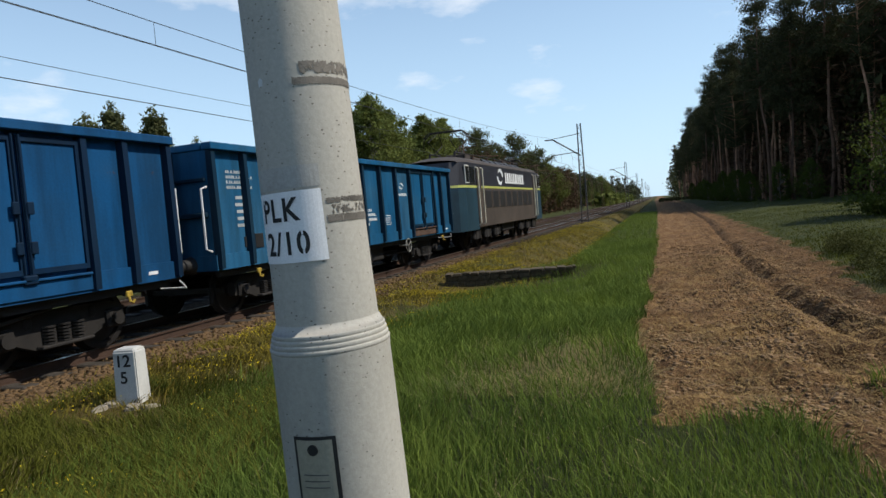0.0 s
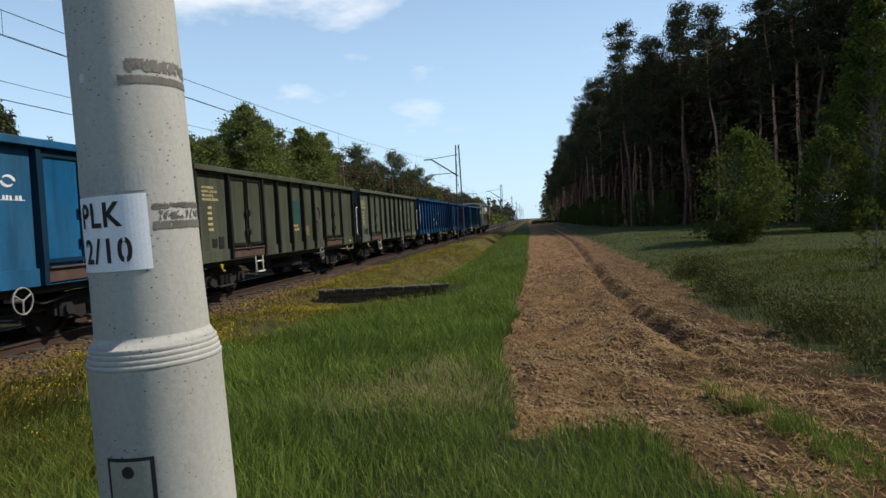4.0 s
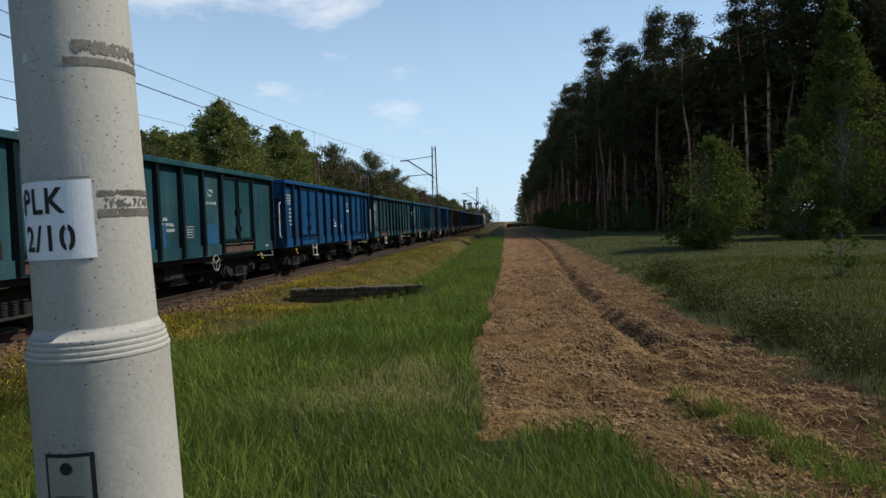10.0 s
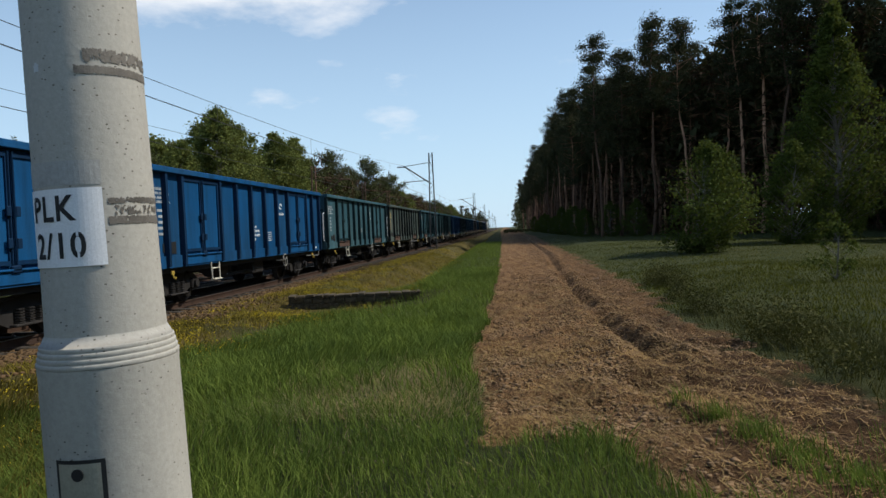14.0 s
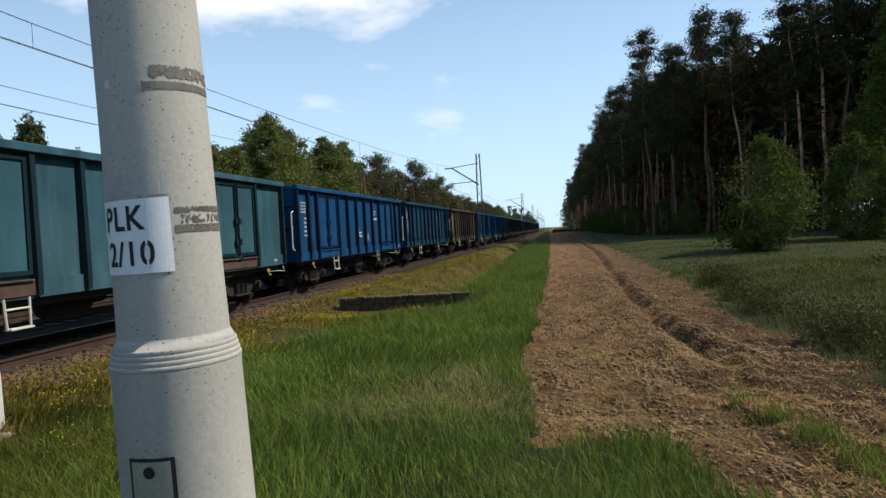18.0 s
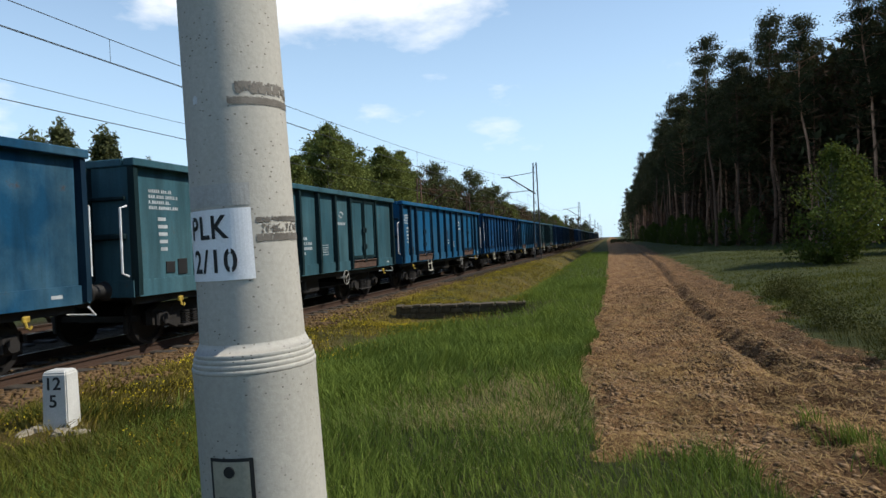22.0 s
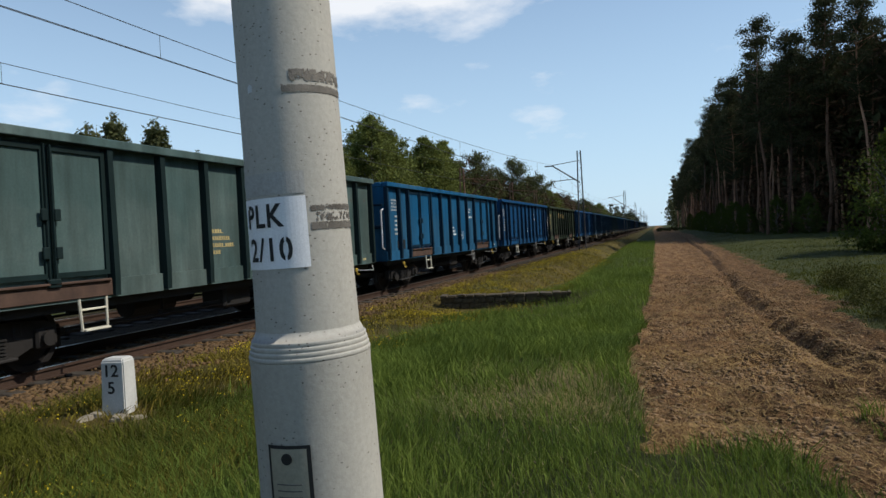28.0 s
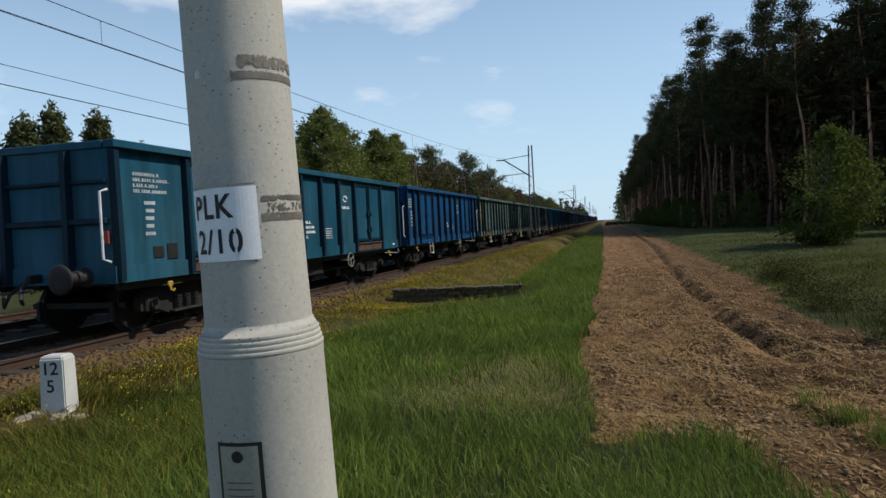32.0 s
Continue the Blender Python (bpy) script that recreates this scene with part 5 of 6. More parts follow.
def kilometre_stone():
    ob = tagged(new("kilometre_stone"), "short whitewashed kilometre stone with black figures", "milestone")
    ob.matrix_basis = pose(-5.50, 5.78, float(ground_z(-5.5, 5.78)), 0, 0, 12)
    bm = bmesh.new()
    vs = []
    for z, a, b in ((-0.1, 0.132, 0.12), (0.05, 0.130, 0.12), (0.555, 0.122, 0.11), (0.585, 0.105, 0.09)):
        vs.append([bm.verts.new((sx * a, sy * b, z)) for sx, sy in ((-1, -1), (1, -1), (1, 1), (-1, 1))])
    for lo, hi in zip(vs, vs[1:]):
        for k in range(4):
            bm.faces.new((lo[k], lo[(k + 1) % 4], hi[(k + 1) % 4], hi[k]))
    bm.faces.new(vs[-1])
    bmesh.ops.bevel(bm, geom=list(bm.edges), offset=0.012, segments=2, affect="EDGES")
    part("block", bm, WHITEWASH, ob)
    for txt, z in (("12", 0.40), ("5", 0.225)):
        cu = bpy.data.curves.new("figures", "FONT")
        cu.body, cu.size, cu.extrude, cu.align_x, cu.offset = txt, 0.175, 0.002, "CENTER", 0.003
        tmp = bpy.data.objects.new("figures", cu)
        scene.collection.objects.link(tmp)
        me = bpy.data.meshes.new_from_object(tmp)
        bpy.data.objects.remove(tmp)
        me.materials.clear()
        me.materials.append(BLACK)
        part("figure", me, None, ob, "black painted figures", at=pose(-0.015, -0.1145 - 0.006 * (0.4 - z), z, 88.9, 0, 0))
    return ob


kilometre_stone()
pale = plain("pale_slab", (0.26, 0.22, 0.16), 0.95, 0, 0.3, 8, 0.5)
sr = np.random.default_rng(77)
for k in range(5):
    x, y = -5.5 + sr.uniform(-0.42, 0.38), 5.60 + sr.uniform(-0.28, 0.1)
    ob = tagged(new("loose_stone", stone_mesh("loose_stone", 300 + k, pale, 0.16)), "pale flat stone at the foot of the kilometre stone", "stone", "stones round the kilometre stone")
    ob.matrix_basis = pose(x, y, float(ground_z(x, y)) + 0.01, sr.uniform(-10, 10), sr.uniform(-10, 10), sr.uniform(0, 360)) @ Matrix.Diagonal((1.3, 1.0, 0.4, 1))


def block_mesh(name, seed, mat):
    """A squared block with slightly uneven faces."""
    r = np.random.default_rng(seed)
    bm = bmesh.new()
    for v in bmesh.ops.create_cube(bm, size=1.0)["verts"]:
        v.co = Vector([c * r.uniform(0.9, 1.0) for c in v.co])
    bmesh.ops.bevel(bm, geom=list(bm.edges), offset=0.05, segments=1, affect="EDGES")
    return as_mesh(name, bm, mat)


def parapet():
    """The low stone headwall of a culvert, across the ditch."""
    wall = tagged(new("culvert_headwall"), "low mossy dark stone wall across the ditch", "stone wall")
    a, b = Vector((-5.60, 17.25, 0)), Vector((-2.25, 17.80, 0))
    wall.matrix_basis = pose(a.x, a.y, 0.0, 0, 0, math.degrees(math.atan2(b.y - a.y, b.x - a.x)))
    L = (b - a).length
    bm = bmesh.new()
    box(bm, (L / 2, 0.02, -0.47), (L - 0.04, 0.36, 0.80))
    part("mortar_core", bm, OLDSTONE, wall)
    r = np.random.default_rng(8)
    meshes = [block_mesh("stone", 900 + k, OLDSTONE) for k in range(6)]
    for z, h, deep in ((-0.035, 0.075, 0.46), (-0.145, 0.135, 0.42), (-0.29, 0.145, 0.42), (-0.44, 0.145, 0.42)):
        x = 0.0
        while x < L - 0.05:
            w = min(r.uniform(0.12, 0.36), L - x)
            part("stone", meshes[int(r.integers(0, 6))], None, wall, at=pose(x + w / 2, r.uniform(-0.03, 0.03), z + r.uniform(-0.014, 0.014), r.uniform(-3, 3), r.uniform(-3, 3), r.uniform(-4, 4)) @ Matrix.Diagonal((w * r.uniform(0.9, 1.04), deep, h * r.uniform(0.85, 1.1), 1)))
            x += w
    return wall


parapet()


def cable_marker():
    ob = tagged(new("cable_marker"), "small yellow marker post in the weeds", "marker post")
    ob.matrix_basis = pose(-5.36, 10.0, float(ground_z(-5.36, 10.0)), 0, 0, 20)
    bm = bmesh.new()
    box(bm, (0, 0, 0.05), (0.16, 0.12, 0.3), bevel=0.01)
    part("post", bm, YELLOW, ob)
    bm = bmesh.new()
    box(bm, (0, 0, 0.225), (0.22, 0.18, 0.07), bevel=0.015)
    part("cap", bm, YELLOW, ob, "yellow overhanging cap")
    return ob


cable_marker()


# ---- plants ----
def cards(centres, size, spread, count, r, flat=1.0, narrow=0.5):
    """Leaf quads scattered about the given centres: vertices and faces."""
    c = np.repeat(np.asarray(centres, float), count, 0)
    n = len(c)
    sp = np.repeat(np.broadcast_to(np.asarray(spread, float), (len(centres),)), count)[:, None]
    p = c + r.normal(size=(n, 3)) * sp * np.array([1, 1, flat])
    a = r.normal(size=(n, 3))
    a /= np.linalg.norm(a, axis=1, keepdims=True)
    b = np.cross(a, r.normal(size=(n, 3)))
    b /= np.linalg.norm(b, axis=1, keepdims=True)
    s = size * r.uniform(0.6, 1.4, (n, 1))
    a, b = a * s, b * s * narrow
    v = np.stack([p - a * 0.5, p + b * 0.6, p + a * 0.6, p - b * 0.6], 1).reshape(-1, 3)
    return v, np.arange(4 * n).reshape(-1, 4)


def trunk_bm(points, radii, seg=7):
    bm = bmesh.new()
    rings = []
    for p, r in zip(points, radii):
        rings.append([bm.verts.new((p[0] + r * math.cos(k * 2 * math.pi / seg), p[1] + r * math.sin(k * 2 * math.pi / seg), p[2])) for k in range(seg)])
    for lo, hi in zip(rings, rings[1:]):
        for k in range(seg):
            bm.faces.new((lo[k], lo[(k + 1) % seg], hi[(k + 1) % seg], hi[k]))
    bm.faces.new(rings[-1])
    return bm


def pine(seed, height, crown_from=0.55, width=2.3, each=64, needle=0.19, dead=26, mat=NEEDLES):
    r = np.random.default_rng(seed)
    t = tagged(new("pine_tree"), "tall pine with a bare trunk and dark crown", "pine tree", group="pines at the wood's edge")
    zs = np.linspace(0, height, 10)
    bend = np.cumsum(r.normal(0, 0.17, (10, 2)), 0)
    bend[0] = 0
    pts = np.c_[bend, zs]
    k = height / 22
    bm = trunk_bm(pts, np.interp(zs, [0, height * 0.5, height], [0.17 * k, 0.11 * k, 0.03]))
    centres = []
    z = height * crown_from
    while z < height - 0.4:
        u = (z / height - crown_from) / (1 - crown_from)
        reach = width * (math.sin(math.pi * min(0.95, 0.16 + 0.66 * u)) ** 0.8) * (1 - 0.5 * u * u) * r.uniform(0.6, 1.2)
        cx, cy = np.interp(z, zs, pts[:, 0]), np.interp(z, zs, pts[:, 1])
        a0 = r.uniform(0, 2 * math.pi)
        for j in range(r.integers(3, 6)):
            a = a0 + j * 1.4 + r.uniform(-0.4, 0.4)
            l = reach * r.uniform(0.5, 1.2)
            tip = (cx + l * math.cos(a), cy + l * math.sin(a), z + l * r.uniform(-0.05, 0.75))
            rod(bm, (cx, cy, z), tip, 0.035, 0.012, 4)
            for f in (0.4, 0.7, 0.9, 1.05):
                if r.uniform() < 0.8:
                    centres.append([cx + (tip[0] - cx) * f, cy + (tip[1] - cy) * f, z + (tip[2] - z) * f + 0.12])
        z += r.uniform(0.5, 0.95) * (height / 22 + 0.2)
    for d in (0.0, 0.35, 0.7):
        centres.append([pts[-1, 0], pts[-1, 1], height - d])
    for _ in range(dead):
        z = r.uniform(0.15, crown_from + 0.05) * height
        a, l = r.uniform(0, 2 * math.pi), r.uniform(0.5, 1.7)
        cx, cy = np.interp(z, zs, pts[:, 0]), np.interp(z, zs, pts[:, 1])
        rod(bm, (cx, cy, z), (cx + l * math.cos(a), cy + l * math.sin(a), z - 0.15), 0.02, 0.006, 4)
    part("trunk", bm, BARK, t)
    v, f = cards(centres, needle, 0.31, each, r, 0.8, 0.42)
    part("crown", raw_mesh("crown", v, f, mat), None, t)
    return t


def young_pine(seed, height, width):
    """A young pine: a cone of whorls whose shoots turn upwards."""
    r = np.random.default_rng(seed)
    t = tagged(new("pine_tree"), "young pine with upswept shoots behind the railway", "pine tree", group="trees behind the railway")
    bm = trunk_bm([(0, 0, 0), (0.05, 0.03, height * 0.5), (0, 0, height)], [0.16, 0.1, 0.02])
    centres = []
    z = height * 0.12
    while z < height - 0.25:
        u = z / height
        reach = width * (1 - u) ** 0.75 * r.uniform(0.7, 1.15)
        turn = r.uniform(0, 6.28)
        for j in range(6):
            a = turn + j * 1.047 + r.uniform(-0.25, 0.25)
            l = reach * r.uniform(0.6, 1.15)
            foot = Vector((l * 0.65 * math.cos(a), l * 0.65 * math.sin(a), z + 0.12 * l))
            tip = Vector((l * math.cos(a), l * math.sin(a), z + 0.55 * l + 0.3))
            rod(bm, (0, 0, z), foot, 0.03, 0.02, 4)
            rod(bm, foot, tip, 0.02, 0.008, 4)
            for f in np.linspace(0.0, 1.1, 6):
                centres.append(foot.lerp(tip, f))
            centres.append(foot * 0.7 + Vector((0, 0, z * 0.3)))
        z += r.uniform(0.45, 0.7)
    for d in np.linspace(0, 0.9, 5):
        centres.append((0, 0, height + 0.25 - d))
    part("trunk", bm, BARK_LOW, t)
    v, f = cards([tuple(c) for c in centres], 0.2, 0.10, 26, r, 1.3, 0.3)
    part("crown", raw_mesh("crown", v, f, YOUNGPINE), None, t)
    return t


def broadleaf(seed, height, width, mat, name, label, cat, trunk_to=0.25, clumps=90, each=34, leaf=0.22, taper=0.75, group="", peak=0.36):
    """A leafy tree or bush: limbs with clumps of leaves at their ends, widest at the share peak of its height."""
    r = np.random.default_rng(seed)
    t = tagged(new(name), label, cat, group)
    zs = np.linspace(0, height * 0.97, 9)
    bend = np.cumsum(r.normal(0, 0.02 * width, (9, 2)), 0)
    bend[0] = 0
    base_r = 0.012 * height + 0.008
    bm = trunk_bm(np.c_[bend, zs], np.interp(zs, [0, height], [base_r, 0.012]))
    centres, spreads = [], []
    lobes = [(r.uniform(0, 2 * math.pi), r.uniform(0.65, 1.25)) for _ in range(7)]
    while len(centres) < clumps:
        u = r.uniform(0.0, 1.0)
        z = height * (trunk_to + (1 - trunk_to) * u)
        shape = (u / peak) ** 0.5 if u < peak else ((1 - u) / (1 - peak)) ** taper
        a, k = lobes[int(r.integers(0, 7))]
        a += r.normal(0, 0.45) + u * 2.0
        l = width / 2 * shape * k * r.uniform(0.25, 1.0) ** 0.6
        cx, cy = np.interp(z, zs, bend[:, 0]), np.interp(z, zs, bend[:, 1])
        centres.append([cx + l * math.cos(a), cy + l * math.sin(a), z + r.uniform(-0.02, 0.03) * height])
        spreads.append((0.045 * width + 0.05) * r.uniform(0.5, 1.3) * (0.45 + 0.55 * shape))
        if len(centres) % 2 == 0:
            z0 = max(z - l * 0.9, height * 0.06)
            rod(bm, (np.interp(z0, zs, bend[:, 0]), np.interp(z0, zs, bend[:, 1]), z0), centres[-1], base_r * 0.22, 0.006, 4)
    for d in range(4):
        centres.append([bend[-1, 0], bend[-1, 1], height * (1 - 0.03 * d)])
        spreads.append(0.02 * width + 0.04)
    part("trunk", bm, BARK_LOW, t)
    v, f = cards(centres, leaf, np.array(spreads), each, r, 0.85)
    part("crown", raw_mesh("crown", v, f, mat), None, t)
    return t


def planted(t, x, y, turn=0.0, scale=1.0):
    t.matrix_basis = pose(x, y, float(ground_z(x, y)) - 0.05, 0, 0, turn) @ Matrix.Scale(scale, 4)


def replanted(t, x, y, turn, scale):
    c = copy_thing(t, Matrix.Identity(4))
    planted(c, x, y, turn, scale)
    return c


pr = np.random.default_rng(5)
PINES = [pine(11, 22, 0.48, 2.6), pine(12, 23.5, 0.56, 2.3), pine(13, 21, 0.42, 2.8), pine(14, 22, 0.58, 2.5), pine(15, 24, 0.5, 2.5)]


def wood_edge(y):
    return np.interp(y, [-20, 0, 28, 40, 47, 53, 59, 66, 73, 82, 100, 150, 300], [38, 38, 39, 39, 35, 29, 22, 14.5, 11, 9.6, 8.8, 8.4, 8])


spots = []
for row in range(5):
    y = -18.0 + row
    while y < 270:
        gap = (2.9 if y < 120 else 4.4 if y < 180 else 6.5) * pr.uniform(0.7, 1.35)
        if y < 34:
            gap *= 1.5
        x = float(wood_edge(y)) + row * 3.3 + pr.uniform(-1.2, 1.2)
        y += gap
        if (row > 2 and (y > 110 or y < 22)) or (row and y < -6) or (row > 1 and y > 150):
            continue
        spots.append((x, y))
spots.append((9.8, 70.0))
for k, (x, y) in enumerate(spots):
    if k < 5:
        planted(PINES[k], x, y, pr.uniform(0, 360), pr.uniform(0.92, 1.04))
    else:
        replanted(PINES[int(pr.integers(0, 5))], x, y, pr.uniform(0, 360), (0.9 if k == len(spots) - 1 else pr.uniform(0.8, 1.05) * float(np.interp(y, [40, 50, 60, 66, 75], [1.08, 1.12, 1.06, 0.92, 0.85]))))


def thicket():
    """Dead lower boughs and shade-killed saplings inside the wood."""
    r = np.random.default_rng(19)
    n = 11000
    y = r.uniform(18, 260, n)
    x = wood_edge(y) + r.uniform(2.0, 24, n)
    z = r.uniform(0.2, 18.0, n)
    v, f = cards(np.c_[x, y, z], 1.0, 0.8, 18, r, 1.0, 0.11)
    return tagged(new("thicket", raw_mesh("thicket", v, f, TWIGS)), "dark tangle of dead boughs inside the pine wood", "undergrowth", kind="stuff")


thicket()


def far_wood(name, x0, x1, y0, y1, n, h, mat, label, seed, card=1.3, many=10):
    r = np.random.default_rng(seed)
    y = r.uniform(y0, y1, n)
    x = r.uniform(x0, x1, n)
    top = h * r.uniform(0.7, 1.1, n)
    c = np.concatenate([np.c_[x, y, top * u] for u in (0.15, 0.4, 0.6, 0.75, 0.88, 0.98)])
    v, f = cards(c, card, np.repeat(np.array([1.6, 1.6, 1.5, 1.2, 0.8, 0.4]) * min(1.0, h / 6), n), many, r, 1.0, 0.12 if mat is TWIGS else 0.5)
    return tagged(new(name, raw_mesh(name, v, f, mat)), label, "far wood", kind="stuff")


def deep_wood():
    """Crown upon crown in the depth of the pine wood."""
    r = np.random.default_rng(27)
    n = 1100
    y = r.uniform(30, 140, n)
    x = wood_edge(y) + r.uniform(6, 30, n)
    top = 21 * r.uniform(0.75, 1.05, n) * np.interp(y, [50, 64, 75], [1.06, 0.92, 0.84])
    c = np.concatenate([np.c_[x, y, top * u] for u in (0.35, 0.5, 0.62, 0.74, 0.86, 0.96)])
    v, f = cards(c, 0.8, np.repeat(np.array([1.4, 1.5, 1.5, 1.3, 1.0, 0.5]), n), 22, r, 1.0, 0.45)
    return tagged(new("deep_wood", raw_mesh("deep_wood", v, f, NEEDLES)), "dark crowns in the depth of the pine wood", "far wood", kind="stuff")


deep_wood()
far_wood("far_thicket", -24, -20.0, 66, 170, 90, 8.6, TWIGS, "red-brown bare boughs among the pines behind the railway", 28, 1.0, 26)
far_wood("far_wood", 48, 70, -10, 110, 900, 23, NEEDLES, "dark depth of the pine wood", 22, 1.3, 22)
far_wood("far_scrub", 0.0, 8.5, 170, 260, 90, 0.55, NEEDLES, "low dark scrub where the soil strip ends", 29, 0.3, 16)
far_wood("far_wood", 8, 30, 255, 620, 260, 21, NEEDLES, "dark far end of the pine wood", 23)
far_wood("far_wood", -60, -17, 320, 900, 260, 12, NEEDLES, "low dark wood far along the railway", 24)
far_wood("far_wood", -45, -27, 60, 330, 520, 10.0, NEEDLES, "dark trees in the depth behind the railway", 25)
far_wood("far_thicket", -17, -14.8, 180, 420, 60, 3.0, BROADLEAF, "light green scrub far along the track", 26)

bush = broadleaf(31, 4.5, 4.7, BIRCHLEAF, "bush", "large rounded leafy bush in the meadow", "bush", 0.0, 230, 70, 0.11, 0.62, peak=0.36)
planted(bush, 8.1, 30.0)
birch = broadleaf(32, 12.3, 6.4, BIRCHLEAF, "birch_tree", "tall pale green birch in front of the pines", "birch tree", 0.03, 460, 80, 0.15, 0.9, peak=0.26)
planted(birch, 17.9, 38.7)
low = broadleaf(33, 6.5, 5.5, BIRCHLEAF, "bush", "leafy bush at the foot of the birch", "bush", 0.0, 180, 50, 0.16, 0.7)
planted(low, 14.6, 36.0, 0, 0.8)
shrub = broadleaf(34, 1.25, 1.15, BIRCHLEAF, "shrub", "small leafy shrub in the grass", "shrub", 0.02, 40, 30, 0.06, 0.7)
planted(shrub, 7.1, 15.5)
sapling = broadleaf(35, 2.2, 1.7, BIRCHLEAF, "sapling", "thin leafy sapling in the grass", "sapling", 0.03, 60, 30, 0.075, 0.8)
planted(sapling, 11.3, 18.8)
replanted(shrub, 12.6, 19.0, 90, 0.8)
replanted(sapling, 9.5, 31.5, 40, 0.7)
for k in range(20):
    y = 50 + k * 5.5
    replanted(low, float(wood_edge(y)) - 1.0 + pr.uniform(-0.9, 0.6), y, pr.uniform(0, 360), pr.uniform(0.3, 0.6))

LEFT = [broadleaf(41 + k, h, w, BROADLEAF, "tree", "leafy tree behind the railway", "tree", 0.1, 360, 64, 0.17, tp, "trees behind the railway", pk) for k, (h, w, tp, pk) in enumerate(((10.6, 8.4, 0.55, 0.45), (10.2, 6.6, 0.75, 0.40), (9.0, 7.8, 0.55, 0.44)))]
LPINES = [pine(51, 11, 0.3, 2.2, 54, 0.2, 8, YOUNGPINE), pine(52, 12, 0.34, 2.2, 54, 0.2, 14, YOUNGPINE), young_pine(53, 7.0, 2.0)]
for o in LPINES[:2]:
    tagged(o, "pine behind the railway with a low crown", "pine tree", "trees behind the railway")
# (x, y, kind, height) of the trees whose tops stand clear, then the fill between them
LEAD = [(-20.2, 20.5, 5, 6.2), (-20, 21.6, 5, 6.7), (-20.6, 22.4, 5, 6.0), (-20, 23.9, 5, 6.8), (-20.5, 24.9, 5, 6.1), (-20.3, 27.0, 5, 5.9), (-21, 20.9, 5, 5.9), (-21.2, 23.2, 5, 6.3), (-20.8, 25.6, 5, 5.6), (-21, 31, 2, 5.2), (-20.5, 37.4, 3, 6.8), (-20, 41, 1, 7.6), (-19.5, 45.2, 1, 9.8),
        (-20, 48.5, 0, 10.7), (-20.5, 52.5, 0, 10.0), (-20, 58.8, 1, 10.4), (-20, 64.8, 1, 10.8), (-20.4, 71, 3, 9.6), (-20, 78.1, 4, 11.2), (-20.5, 88, 3, 10.2), (-20, 99, 3, 12.4), (-20, 111, 4, 10.8), (-20, 123, 3, 11.8)]
FULL = [10.6, 10.2, 9.0, 11.0, 12.0, 7.0]
for row in range(2):
    y = 35.0
    while y < 300:
        h = np.interp(y, [35, 40, 46, 62, 75, 300], [4.6, 5.6, 8.8, 9.4, 9.2, 10.5]) * pr.uniform(0.8, 1.06)
        LEAD.append((-21.5 - 3.0 * row + pr.uniform(-1.2, 1.2), y, int(pr.choice([0, 1, 2] if 40 < y < 68 else [3, 4, 3, 4, 2])), h))
        y += pr.uniform(2.4, 3.8) * (1 + y / 120)
used = set()
for x, y, k, h in LEAD:
    src, sc = (LEFT + LPINES)[k], h / FULL[k]
    if k not in used:
        used.add(k)
        planted(src, x, y, pr.uniform(0, 360), sc)
    else:
        replanted(src, x, y, pr.uniform(0, 360), sc)


def blades(name, xs, ys, height, width, mat, r, lean=0.35, label="", cat="grass"):
    """Single blades of grass, each a bent strip."""
    n = len(xs)
    z = ground_z(xs, ys)
    h = height * r.uniform(0.45, 1.25, n) * (1 + 0.35 * lattice(xs, ys, 0.7, 71))
    a = r.uniform(0, 2 * math.pi, n)
    la = r.uniform(0, 2 * math.pi, n) * 0.6 + 2.2 * lattice(xs, ys, 1.2, 72)
    l = h * lean * r.uniform(0.3, 1.6, n)
    side = np.stack([np.cos(a), np.sin(a), 0 * a], 1) * (width * r.uniform(0.6, 1.3, n))[:, None]
    out = np.stack([np.cos(la), np.sin(la), 0 * la], 1) * l[:, None]
    base = np.stack([xs, ys, z - 0.01], 1)
    up = np.stack([0 * h, 0 * h, h], 1)
    v = np.stack([base - side, base + side, base + out * 0.3 + up * 0.55 + side * 0.8, base + out * 0.3 + up * 0.55 - side * 0.8, base + out + up * 0.95 + side * 0.12, base + out + up * 0.95 - side * 0.12], 1).reshape(-1, 3)
    i = np.arange(n)[:, None] * 6
    f = np.concatenate([i + np.array([[0, 1, 2, 3]]), i + np.array([[3, 2, 4, 5]])], 0)
    return tagged(new(name, raw_mesh(name, v, f, mat)), label, cat, kind="stuff")


def scatter(n, x0, x1, y0, y1, r):
    return r.uniform(x0, x1, n), r.uniform(y0, y1, n)


gr = np.random.default_rng(21)


def spread_over(areas, keep_rule):
    xs, ys = [], []
    for n, x0, x1, y0, y1 in areas:
        x, y = scatter(n, x0, x1, y0, y1, gr)
        keep = keep_rule(x, y) > gr.uniform(size=n)
        xs.append(x[keep])
        ys.append(y[keep])
    return np.concatenate(xs), np.concatenate(ys)


def green_rule(x, y):
    edge = -4.7 + 0.9 * step(-y, -6.5, -4.0) + 0.6 * lattice(x, y, 1.3, 61) + 0.13 * np.clip(y - 8, 0, 12)
    dry = np.exp(-(((x + 0.95) / 0.75) ** 2 + ((y - 7.0) / 1.2) ** 2))
    return (soil_cover(x, y) < 0.45) * step(x, edge - 0.7, edge + 0.5) * (1 - 0.85 * step(y, 14.2, 15.2) * (1 - step(y, 17.2, 17.6)) * step(-x, 1.5, 1.9)) * np.clip(0.8 + 0.4 * lattice(x, y, 0.8, 62), 0, 1) * (1 - 0.9 * dry)


